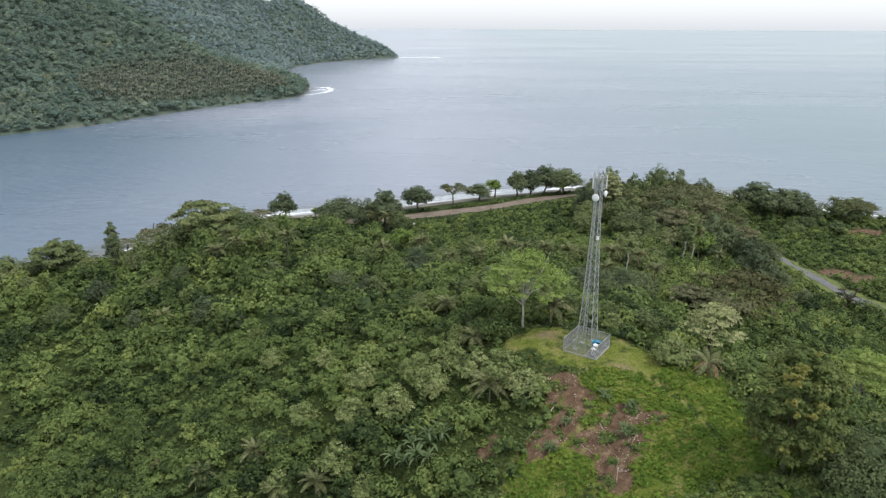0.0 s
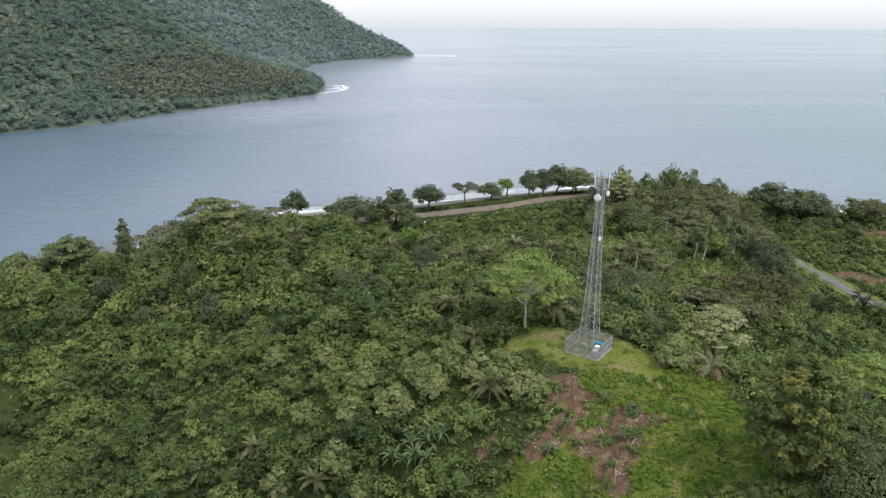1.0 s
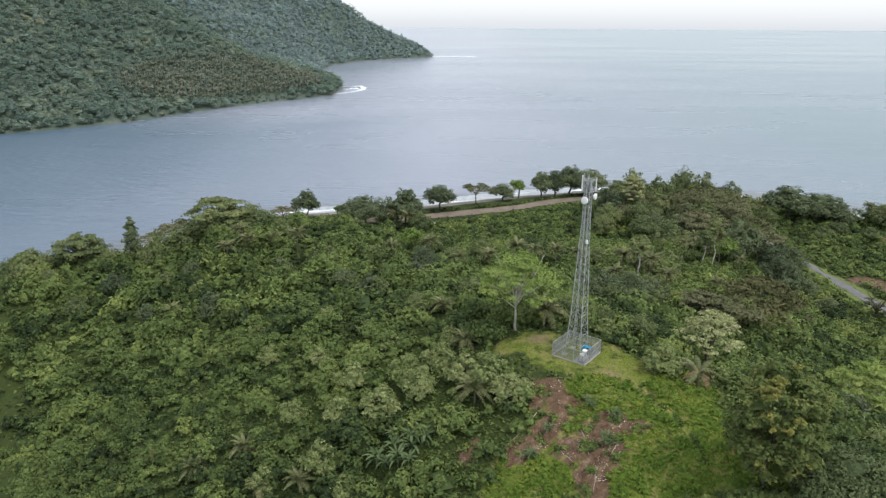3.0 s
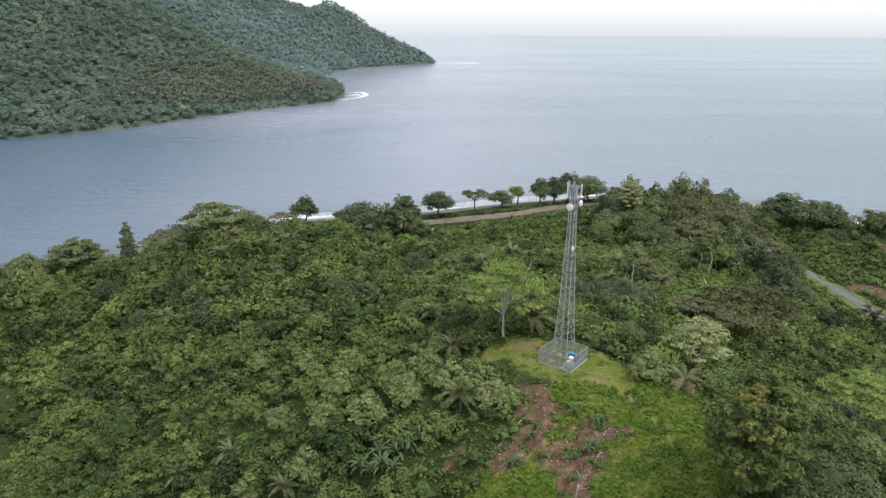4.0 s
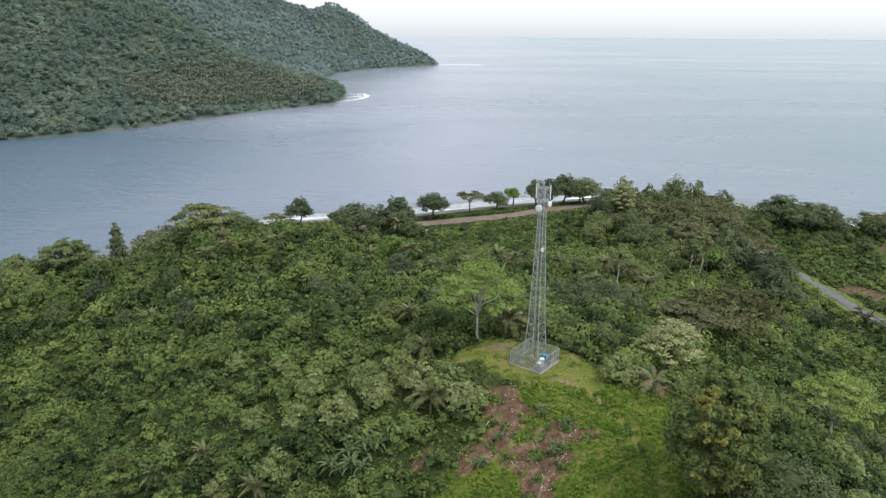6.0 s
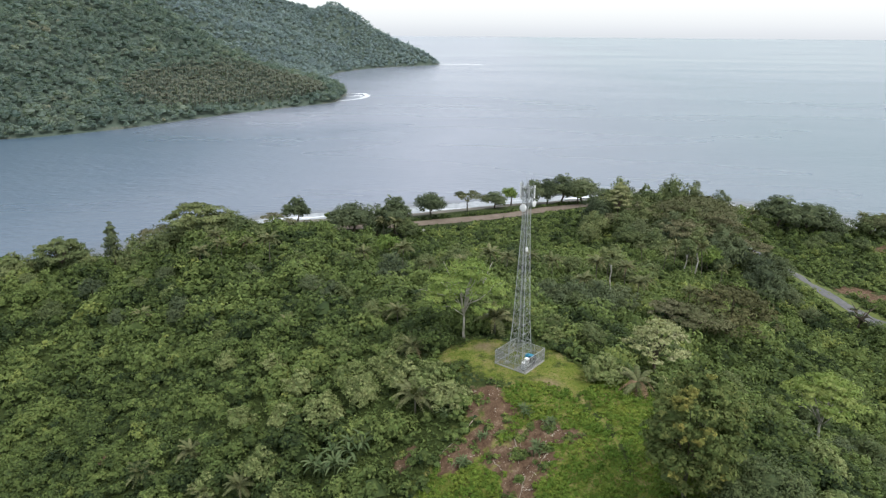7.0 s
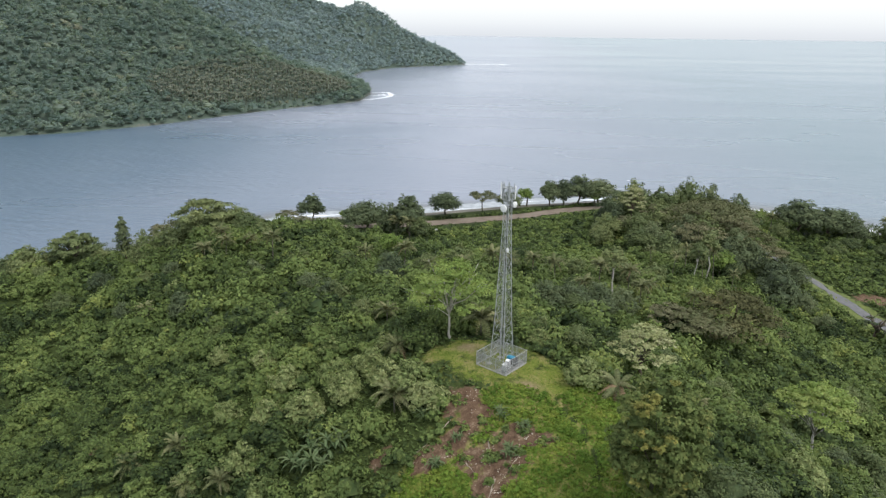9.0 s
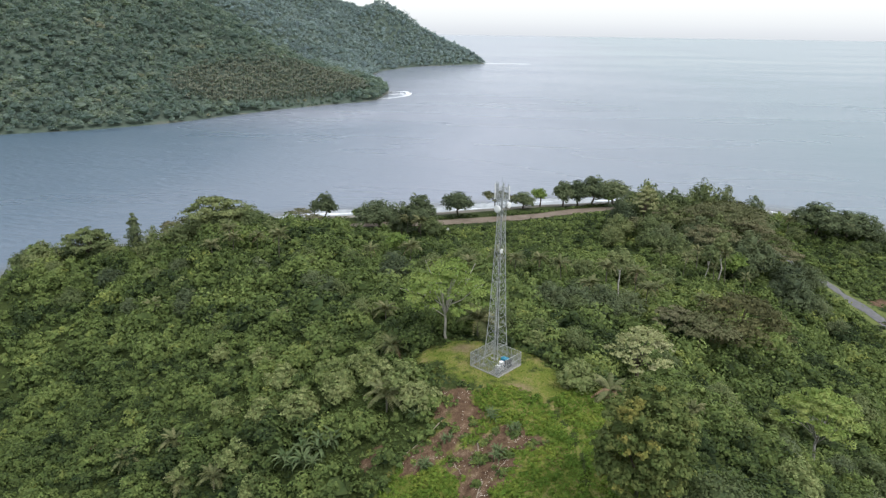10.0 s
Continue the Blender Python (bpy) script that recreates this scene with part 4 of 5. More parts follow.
tan = make_tree("dry_tree", "dry tan-brown feathery tree on the slope", "tree", 8.0, 11.0, 4.0, M_TAN, 0.7, 22, 10, 45, flat=True, n_lobes=7)
place(tan, 61.5, 156.0, 1.0)
put_sized(whitish, 73.0, 292.0, 17.0, 12.0, 8.6, 11.0)
for x, y, s in ((113, 285, 0.85), (122, 270, 0.8), (66, 152, 0.75), (120, 303, 0.8)):
    put(feather[int(x) % 2], x, y, s)
for x, y, s in ((-136, 284, 0.95), (83, 292, 1.2), (208, 340, 1.3), (232, 336, 1.2), (-88, 322, 1.1), (-79, 318, 0.9), (69, 283, 0.9)):
    put(tan, x, y, s)

# forest trees
dark = [make_tree("dark_tree", "dark green dense broadleaf tree", "tree", 13.0, 12.5, 11.0, M_DARKTREE, 0.78, 24, 12, 50 + i, n_lobes=7, tint=0.5) for i in range(3)]
green = [make_tree("green_tree", "mid-green rounded broadleaf tree", "tree", 12.0, 11.5, 10.0, M_TREE, 0.78, 23, 11, 60 + i, n_lobes=7, tint=0.5) for i in range(3)]
family(dark, [(88, 262, 1.0), (112, 262, 1.1), (120, 258, 0.9), (103, 258, 1.1), (78, 268, 0.9), (127, 318, 1.1), (117, 246, 0.75), (124, 236, 0.7), (38, 152, 0.7), (45, 157, 0.75), (33, 148, 0.62), (52, 163, 0.7), (-4, 158, 0.75), (248, 330, 1.0), (264, 326, 1.1),
              (-53, 150, 0.55), (127, 226, 0.55), (84, 119, 0.5), (81, 103, 0.45), (66, 100, 0.4), (-21, 150, 0.48), (-14, 141, 0.45), (-92, 177, 0.5), (-67, 172, 0.42), (-40, 162, 0.42), (-73, 157, 0.42), (220, 350, 0.9), (70, 308, 1.1), (85, 330, 1.0), (103, 338, 0.9), (92, 276, 1.05), (131, 262, 0.8), (124, 252, 0.7), (119, 258, 0.72), (129, 270, 0.75), (128, 246, 0.5), (-42, 141, 0.3), (12, 142, 0.45)])
shore = [make_tree("shore_tree", "round dark green tree standing along the beach", "tree", 13.0, 11.0, 9.8, M_DARKTREE, 0.72, 30, 12, 56 + i, n_lobes=9, tint=0.5, tight=0.85, clump=0.34, drop=1.0) for i in range(2)]
place(shore[0], -12.5, 353, 1.3)
shore[0].scale = (1.5, 1.5, 1.15)
place(shore[1], 43, 384, 1.25)
for x, y, h, w in ((-79, 335, 11.0, 9.0), (70.6, 392, 12.4, 12.0), (21, 376, 7.5, 9.5), (59, 388, 13.5, 12.5), (51, 387, 11.5, 10.0), (162.4, 346, 13.5, 15.0), (176, 346, 12.0, 13.0), (-47, 318, 12.5, 12.0), (-27, 316, 15.0, 12.0), (-58, 336, 6.5, 6.0)):
    put_sized(shore[int(h) % 2], x, y, h * 1.15, w * 1.2, 13.0, 11.0, -0.4)
for i, (x, y, h, w) in enumerate(((-34.5, 314, 16.5, 12.0), (116.4, 238, 13.0, 14.0), (186.7, 342, 13.0, 17.0),
                                  (125, 322, 21.0, 15.0), (108, 262, 15.7, 14.0), (63, 290, 17.0, 13.0), (110.8, 318, 21.0, 15.0))):
    put_sized(dark[i % 3], x, y, h * 1.2, w, 13.0, 12.5, -0.12 * h)
family(green, [(84, 290, 1.15), (62, 279, 1.0), (92, 252, 1.0), (80, 255, 0.95), (72, 262, 0.9), (58, 270, 0.8), (-58, 199, 0.55), (-66, 205, 0.7), (-92, 200, 0.55), (-48, 190, 0.5), (-110, 205, 0.6), (-137, 214, 0.7), (-150, 226, 0.9),
               (-20, 308, 1.0), (150, 338, 0.7), (99, 250, 0.9), (84, 248, 0.9), (38, 146, 0.5), (-30, 170, 0.45), (-18, 172, 0.5), (2, 176, 0.6), (10, 186, 0.65), (25, 192, 0.6), (42, 190, 0.6), (56, 190, 0.65), (66, 200, 0.7), (40, 172, 0.5),
               (24, 113, 0.42), (30, 110, 0.4), (36, 108, 0.42), (90, 120, 0.7), (84, 132, 0.6), (100, 150, 0.7), (-100, 170, 0.5), (-75, 172, 0.45), (-120, 190, 0.5), (-12, 140, 0.4), (8, 128, 0.45), (-2, 121, 0.42), (60, 112, 0.5), (52, 118, 0.5), (74, 276, 1.0), (102, 285, 1.0)])
for i, (x, y, h, w) in enumerate(((74, 300, 17.0, 15.0), (86, 300, 16.2, 15.0), (100, 312, 21.5, 14.5), (96.7, 268, 14.9, 13.7), (202, 338, 12.6, 17.0), (-80, 196, 9.4, 10.0), (-85.6, 191, 9.6, 8.5), (-57, 201, 6.0, 10.0), (178, 325, 7.0, 9.0), (168, 318, 6.0, 8.0), (190, 318, 6.5, 9.0), (-70, 202, 9.5, 14.0), (-121, 210, 10.5, 14.0), (-66, 196, 8.0, 9.0), (-77, 203, 10.0, 11.0), (-62, 205, 8.5, 11.0), (-128, 208, 9.0, 10.0), (-114, 208, 9.0, 10.0), (-132, 200, 8.6, 11.0), (-142, 206, 9.4, 12.0), (-151, 214, 11.0, 12.0))):
    put_sized(green[i % 3], x, y, h * 1.2, w, 12.0, 11.5, -0.12 * h)

# flat-topped umbrella trees
umbrella = [make_tree("umbrella_tree", "flat-topped spreading umbrella tree", "tree", 10.0, 15.0, 4.2, M_FEATHER, 0.7, 34, 12, 70 + i, flat=True, n_lobes=8, tint=0.4, trunk_mat=M_BARK) for i in range(2)]
family(umbrella, [(6.4, 365, 1.18), (-47, 336, 0.75), (-165, 238, 0.7), (218, 356, 0.9)])
put(umbrella[0], -88, 213, 0.95, lift=-1.5)
spread = make_tree("spreading_tree", "broad green tree with a wide domed crown on the crest", "tree", 11.5, 16.5, 6.5, M_TREE, 0.75, 30, 12, 74, flat=True, n_lobes=14, tint=0.6)
place(spread, -120.0, 206.0, 1.08, 15)
put(spread, -70.0, 200.0, 1.1, lift=-1.4)
bright = make_tree("light_tree", "slender bright green tree on the shore", "tree", 13.0, 9.0, 5.0, M_LIME, 0.9, 14, 10, 77, n_lobes=6, tint=0.3)
place(bright, 30, 384, 1.12)
slender = make_tree("slender_tree", "tall slender tree with a bare pale trunk on the slope", "tree", 17.0, 6.5, 6.0, M_TREE, 0.8, 16, 10, 78, n_lobes=5, trunk_mat=M_PALEBARK, drop=1.0, girth=0.5)
place(slender, 91.6, 239, 1.15)
put(slender, 85, 228, 0.8)
put(slender, 50, 172, 0.75)
for x, y, s in ((98, 247, 0.95), (-54, 340, 0.7), (68, 388, 0.95), (94, 314, 1.0), (-9, 187, 0.7), (-64, 338, 0.5), (-137, 206, 0.85)):
    put(bright, x, y, s)

# the conical tree on the crest
r = np.random.RandomState(80)
cone = new("conical_tree")
lc = np.array([(r.uniform(-0.5, 0.5), r.uniform(-0.5, 0.5), 4 + 1.45 * i) for i in range(9)])
part("crown", crown_of("crown", lc, np.array([2.2, 2.6, 2.5, 2.6, 2.2, 2.1, 1.7, 1.3, 0.8]), 15, 12, 0.8, M_DARKTREE, r, flat=0.6, tint=0.35), cone)
part("trunk", trunk_mesh("trunk", 16, 14, 0.3, [], M_BARK, r), cone)
tagged(cone, "narrow dark conical tree standing on the crest", "tree")
place(cone, -100, 203.5, 1.0)


# ---- palms ----
def frond_mesh(length, arch, width, mat, r, pairs=15):
    """One arching palm frond along +x: a midrib and two rows of leaflets."""
    V, F = [], []
    prev = None
    for i in range(pairs + 1):
        t = i / pairs
        x, z = length * (t - 0.12 * t * t), length * (0.55 * t - arch * t * t)
        w = 0.07 * (1 - t) + 0.02
        k = len(V)
        V += [(x, -w, z), (x, w, z)]
        if prev is not None:
            F.append((prev, prev + 1, k + 1, k))
        prev = k
    gap = length / pairs
    for i in range(pairs):
        t = (i + 0.6) / pairs
        x, z = length * (t - 0.12 * t * t), length * (0.55 * t - arch * t * t)
        s = width * (math.sin(math.pi * min(1, 0.16 + 0.80 * t)) * 0.75 + 0.25)
        for side in (-1, 1):
            dx, dz = s * r.uniform(0.30, 0.5), -s * r.uniform(0.35, 0.85)
            k = len(V)
            V += [(x - gap * 0.55, 0, z), (x + dx * 0.5 - gap * 0.6, side * s * 0.6, z + dz * 0.3), (x + dx, side * s * 1.0, z + dz), (x + dx * 0.5 + gap * 0.5, side * s * 0.55, z + dz * 0.3), (x + gap * 0.45, 0, z)]
            V.append((x + dx * 0.9 + 0.02, side * s * 0.97, z + dz))
            F += [(k, k + 1, k + 3, k + 4), (k + 1, k + 2, k + 5, k + 3)]
    return raw_mesh("frond", V, F, mat)


r = np.random.RandomState(90)
FRONDS = [frond_mesh(3.5, 0.62, 0.62, M_FROND, r), frond_mesh(3.8, 0.85, 0.66, M_FROND, r), frond_mesh(3.4, 1.15, 0.6, M_FROND, r)]
DEADFROND = frond_mesh(3.0, 1.5, 0.55, M_BROWNFROND, r)


def make_palm(name, label, trunk_h, fronds, seed, dead=1, bend=0.06):
    """A palm: curved ringed trunk and fronds, each a part."""
    r = np.random.RandomState(seed)
    base = new(name)
    bm = bmesh.new()
    lean, az = bend * trunk_h, r.uniform(0, math.tau)
    pts = [(lean * (i / 7) ** 2 * math.cos(az), lean * (i / 7) ** 2 * math.sin(az), -0.5 + (trunk_h + 0.5) * i / 7) for i in range(8)]
    tube(bm, pts, [0.26, 0.18, 0.16, 0.15, 0.145, 0.14, 0.14, 0.19], 8)
    part("trunk", bm_mesh("trunk", bm, M_PALMTRUNK, True), base)
    top = pts[-1]
    for i in range(fronds + dead):
        me = DEADFROND if i >= fronds else FRONDS[0 if i < fronds * 0.3 else (1 if i < fronds * 0.7 else 2)]
        ob = part("frond", me, base, "dead brown frond" if i >= fronds else "")
        up = r.uniform(-55, -22) if i < fronds * 0.42 else r.uniform(-20, 14)
        ob.matrix_basis = Matrix.Translation(top) @ Euler((r.uniform(-0.3, 0.3), radians(up), i * 2.399 + r.uniform(-0.2, 0.2))).to_matrix().to_4x4() @ Matrix.Diagonal((*[r.uniform(0.85, 1.1)] * 3, 1))
    return tagged(base, label, "palm", "coconut palms on the hill")


palms = [make_palm("coconut_palm", "young coconut palm with long arching fronds on a short trunk", 3.0, 19, 91),
         make_palm("coconut_palm", "coconut palm with grey-green drooping fronds above the shrubs", 7.2, 22, 92, 1),
         make_palm("coconut_palm", "tall coconut palm with a slender pale trunk", 12.0, 14, 93, 1, 0.1)]
for p, (x, y, s) in zip(palms, ((9.4, 91.7, 0.95), (-38.6, 172.8, 0.95), (83.0, 235.0, 0.95))):
    place(p, x, y, s, 30)
for x, y, s in ((7.4, 104.6, 0.85), (20.5, 109.2, 1.15), (-27.5, 96.8, 0.8), (-36.2, 96.4, 0.8), (-15.8, 87.2, 0.8), (-22.5, 88.6, 0.75), (3.1, 118.6, 0.8), (-20, 128, 0.7), (52, 96, 0.6), (-64.8, 153.7, 0.95)):
    put(palms[0], x, y, s)
for x, y, s in ((-57, 171.4, 0.95), (-56.2, 181.6, 1.0), (-13.4, 173.6, 0.85), (-4.1, 178.3, 1.05), (19.7, 182.6, 1.05), (23.8, 180.4, 0.95), (30.3, 185.5, 1.0), (47.9, 181.2, 1.1), (55.7, 181.8, 1.05), (56.9, 170.6, 1.0), (41.9, 162.3, 1.0), (68.7, 162.8, 0.9), (149, 346, 1.2),
                (36, 178, 1.0), (60, 176, 0.9), (-53, 176, 0.9), (-46, 176, 0.8), (12, 176, 0.9), (52, 188, 1.0), (72, 178, 0.9), (4, 168, 0.8), (-31, 310, 1.3), (-24, 306, 1.35), (-86, 335, 0.75), (-89, 334, 0.7), (-21, 312, 1.2), (205, 352, 1.2), (215, 350, 1.3)):
    put(palms[1], x, y, s * 0.95, lift=-0.3)
dying = make_palm("coconut_palm", "stunted palm with dark green and brown dead fronds", 2.4, 9, 94, 8)
place(dying, 39.9, 91.0, 0.85, 30)
for x, y, s in ((76, 222, 0.8), (93, 236, 1.1), (88, 230, 0.8), (70, 226, 0.75), (97, 228, 0.7)):
    put(palms[2], x, y, s)


# ---- banana clumps and pale shrubs ----
def blade_mesh(length, width, arch):
    V, F = [], []
    for i in range(8):
        t = i / 7
        x, z = length * (t - 0.2 * t * t), length * (0.75 * t - arch * t * t)
        w = width * (math.sin(math.pi * min(1.0, 0.08 + 0.9 * t)) ** 0.6)
        V += [(x, -w / 2, z + 0.1 * w), (x, 0, z), (x, w / 2, z + 0.1 * w)]
        if i:
            k = 3 * i
            F += [(k - 3, k - 2, k + 1, k), (k - 2, k - 1, k + 2, k + 1)]
    return raw_mesh("blade", V, F, M_BANANA)


BLADES = [blade_mesh(2.6, 0.36, 0.7), blade_mesh(2.3, 0.34, 1.0), blade_mesh(2.0, 0.34, 0.4)]


def make_banana(seed, blades, stems):
    r = np.random.RandomState(seed)
    base = new("banana_plant")
    for s in range(stems):
        bx, by, h = r.uniform(-1.3, 1.3), r.uniform(-1.3, 1.3), r.uniform(0.8, 1.8)
        bm = bmesh.new()
        tube(bm, [(bx, by, -0.4), (bx, by, h)], [0.13, 0.09], 7)
        part("stem", bm_mesh("stem", bm, M_BANANA, True), base)
        for i in range(blades):
            ob = part("blade", BLADES[i % 3], base)
            ob.matrix_basis = pose(bx, by, h, 0, r.uniform(-35, 5), i * 360 / blades + r.uniform(-20, 20)) @ Matrix.Diagonal((*[r.uniform(0.8, 1.15)] * 3, 1))
    return tagged(base, "banana clump with long arching green blades", "banana plant", "banana plants")


banana = make_banana(95, 9, 5)
place(banana, -1.2, 88.0, 1.0)
for x, y, s in ((1.4, 87.2, 1.0), (-3.2, 86.4, 0.9), (0.0, 85.2, 0.9), (16.5, 81.0, 0.5), (24.8, 86.4, 0.5), (26.0, 79.5, 0.55), (27.6, 84.0, 0.45), (14.0, 88.5, 0.6), (19.2, 84.0, 0.4), (40, 97, 0.6)):
    put(banana, x, y, s)

pale = [make_tree("pale_shrub", "rounded shrub with pale grey-green leaf rosettes", "shrub", 4.2, 5.2, 3.8, M_PALE, 0.42, 24, 11, 100 + i, n_lobes=7, clump=0.3, group="pale shrubs") for i in range(3)]
family(pale, [(-1.2, 101.2, 1.15), (3.8, 102.3, 1.1), (7.8, 96.7, 1.1), (12.1, 94.1, 1.1), (14.5, 89.8, 0.95), (-4.7, 95.5, 1.1), (36.0, 94.1, 1.0), (58.0, 92.0, 0.9), (-12.9, 89.5, 1.0), (-10.3, 103, 1.0), (1.0, 97.0, 1.0), (71.5, 119.6, 1.2), (-20, 101, 0.8), (-8, 84, 0.85), (-18, 112, 0.75), (57.5, 98, 0.8),
              (-30, 120, 0.8), (-22, 90, 0.8), (66, 94, 0.9), (62, 84, 1.0), (-11.2, 96.5, 1.0), (-10, 118, 0.7), (-36, 132, 0.8), (64, 124, 0.9), (-5, 110, 0.7), (5, 108, 0.7), (30, 106, 0.7), (44, 94, 0.6), (75, 118, 0.9), (-60, 160, 0.9), (-40, 160, 0.8), (60, 80, 1.0), (55, 66, 1.1)])


# ---- the tower, its compound and its gear ----
YARD = pose(TOWER[0], TOWER[1], 53.0, 0, 0, 55.5)


def bar(name, a, b, radius, mat, parent, sides=4, label=""):
    bm = bmesh.new()
    tube(bm, [tuple(a), tuple(b)], [radius, radius], sides)
    return part(name, bm_mesh(name, bm, mat), parent, label)


tower = tagged(new("lattice_tower"), "galvanised steel lattice radio tower on a concrete base", "radio tower")
tower.matrix_basis = YARD
TOP = 26.6


def leg_at(z, k):
    h = float(np.interp(z, [0, 6, 21], [1.28, 0.9, 0.42]))
    return Vector((h * (1, 1, -1, -1)[k], h * (1, -1, -1, 1)[k], z))


for k in range(4):
    bm = bmesh.new()
    tube(bm, [tuple(leg_at(z, k)) for z in (0.1, 7, 14, 21, TOP)], [0.065, 0.06, 0.055, 0.05, 0.05], 6)
    leg = part("leg", bm_mesh("leg", bm, M_STEEL), tower)
    bm = bmesh.new()
    p = leg_at(0, k)
    box(bm, p.x - 0.35, p.y - 0.35, -0.3, p.x + 0.35, p.y + 0.35, 0.18, 0.04)
    part("footing", bm_mesh("footing", bm, M_CONCRETE), tower, "concrete footing block")
levels = [0.1]
while levels[-1] < TOP - 0.6:
    levels.append(min(TOP, levels[-1] + 1.7 - 0.75 * min(levels[-1] / 20, 1)))
for z0, z1 in zip(levels, levels[1:]):
    for k in range(4):
        q = (k + 1) % 4
        bar("brace", leg_at(z0, k), leg_at(z1, q), 0.023, M_STEEL, tower, 3)
        bar("brace", leg_at(z0, q), leg_at(z1, k), 0.023, M_STEEL, tower, 3)
        bar("crossbar", leg_at(z1, k), leg_at(z1, q), 0.022, M_STEEL, tower, 3)
# ladder inside one face
for sx_ in (-0.2, 0.2):
    bar("ladder_rail", (sx_, 0.25, 0.2), (sx_, 0.25, TOP), 0.025, M_STEEL, tower, 4)
for i in range(64):
    bar("rung", (-0.2, 0.25, 0.6 + 0.4 * i), (0.2, 0.25, 0.6 + 0.4 * i), 0.014, M_STEEL, tower, 3)
# cable bundle
bar("cable", (0.28, 0.2, 0.5), (0.28, 0.2, TOP - 1), 0.03, M_BLACK, tower, 5, "black cable bundle")
# head frame
for z in (24.9, 26.5):
    ring = [Vector((0.8 * math.cos(a), 0.8 * math.sin(a), z)) for a in [radians(45 + 60 * i) for i in range(6)]]
    for a, b in zip(ring, ring[1:] + ring[:1]):
        bar("head_frame", a, b, 0.045, M_STEEL, tower, 5)
    for a in ring[::2]:
        bar("outrigger", (a.x * 0.45, a.y * 0.45, z), a, 0.04, M_STEEL, tower, 4)
bar("lightning_rod", (0.55, 0.55, TOP), (0.55, 0.55, TOP + 1.2), 0.02, M_STEEL, tower, 5)


def antenna(az, radius, z, height=2.3, mat=None, label="tall white panel antenna fixed to the tower head"):
    """A panel antenna on its pipe."""
    ob = tagged(new("panel_antenna"), label, "antenna", "panel antennas")
    bm = bmesh.new()
    box(bm, 0.06, -0.12, 0, 0.18, 0.12, height, 0.04)
    part("panel", bm_mesh("panel", bm, mat or M_WHITE_PAINT), ob)
    bar("pipe", (-0.06, 0, -0.25), (-0.06, 0, height + 0.25), 0.045, M_STEEL, ob, 6)
    for h in (0.35, height - 0.35):
        bm = bmesh.new()
        box(bm, -0.1, -0.06, h - 0.05, 0.08, 0.06, h + 0.05, 0.01)
        part("bracket", bm_mesh("bracket", bm, M_STEEL), ob)
    bm = bmesh.new()
    box(bm, -0.28, -0.11, 0.2, -0.12, 0.11, 0.6, 0.03)
    part("radio_unit", bm_mesh("radio_unit", bm, M_STEEL), ob, "grey metal radio box behind the panel")
    ob.matrix_basis = YARD @ pose(radius * math.cos(radians(az)), radius * math.sin(radians(az)), z, 0, 0, az)
    return ob


for az, h in ((142, 2.2), (285, 1.9)):
    antenna(az, 0.88, 25.0, h)
# darker look of the turned-away panels is put into a grey colour
for az, h in ((85, 1.9), (30, 1.9), (225, 1.7)):
    antenna(az, 0.80, 25.0, h, M_STEEL, "narrow panel antenna fixed to the tower head, greyed to look turned away and shaded")


def dish(x, y, z, az, d):
    """A drum dish with a domed cover that faces az."""
    ob = tagged(new("microwave_dish"), "round white microwave dish with a domed cover on the tower", "dish", "microwave dishes")
    bm = bmesh.new()
    prof = [(-0.30, 0.12), (-0.26, 0.36), (-0.12, 0.92), (0.0, 1.0), (0.28, 1.0)]
    rings = [[bm.verts.new((px * d / 2 * 1.2, pr * d / 2 * math.cos(math.tau * k / 28), pr * d / 2 * math.sin(math.tau * k / 28))) for k in range(28)] for px, pr in prof]
    for a, b in zip(rings, rings[1:]):
        for k in range(28):
            bm.faces.new((a[k], a[(k + 1) % 28], b[(k + 1) % 28], b[k]))
    bm.faces.new(rings[0][::-1])
    part("drum", bm_mesh("drum", bm, M_WHITE_PAINT, True), ob)
    bm = bmesh.new()
    rings = [[bm.verts.new(((0.30 + h) * d / 2 * 1.2, q * d / 2 * math.cos(math.tau * k / 28), q * d / 2 * math.sin(math.tau * k / 28))) for k in range(28)] for h, q in ((0, 0.99), (0.06, 0.85), (0.11, 0.5), (0.125, 0.1))]
    for a, b in zip(rings, rings[1:]):
        for k in range(28):
            bm.faces.new((a[k], a[(k + 1) % 28], b[(k + 1) % 28], b[k]))
    bm.faces.new(rings[-1])
    part("cover", bm_mesh("cover", bm, M_WHITE_PAINT, True), ob)
    bar("mount", (-0.45, 0, 0), (-0.1, 0, 0), 0.09, M_STEEL, ob, 6)
    bar("pipe", (-0.45, 0, -0.6), (-0.45, 0, 0.6), 0.055, M_STEEL, ob, 6)
    ob.matrix_basis = pose(x, y, z, 0, 0, az)
    return ob


dish(23.75, 97.35, 76.75, 236, 1.0)
dish(25.15, 97.9, 77.2, 325, 0.85)
mid_box = tagged(new("radio_box"), "small white equipment box strapped to the tower", "equipment box")
bm = bmesh.new()
box(bm, -0.17, -0.17, -0.27, 0.17, 0.17, 0.27, 0.04)
part("body", bm_mesh("body", bm, M_WHITE_PAINT), mid_box)
bar("strap", (0, 0.2, 0.1), (0, 0.5, 0.1), 0.05, M_STEEL, mid_box, 4)
mid_box.matrix_basis = pose(24.46, 97.35, 70.8, 0, 0, 10)

# fence
S = 2.6
fence = tagged(new("chain_link_fence"), "square galvanised chain-link fence round the tower base", "fence")
fence.matrix_basis = YARD
corners = [(-S, -S), (S, -S), (S, S), (-S, S)]
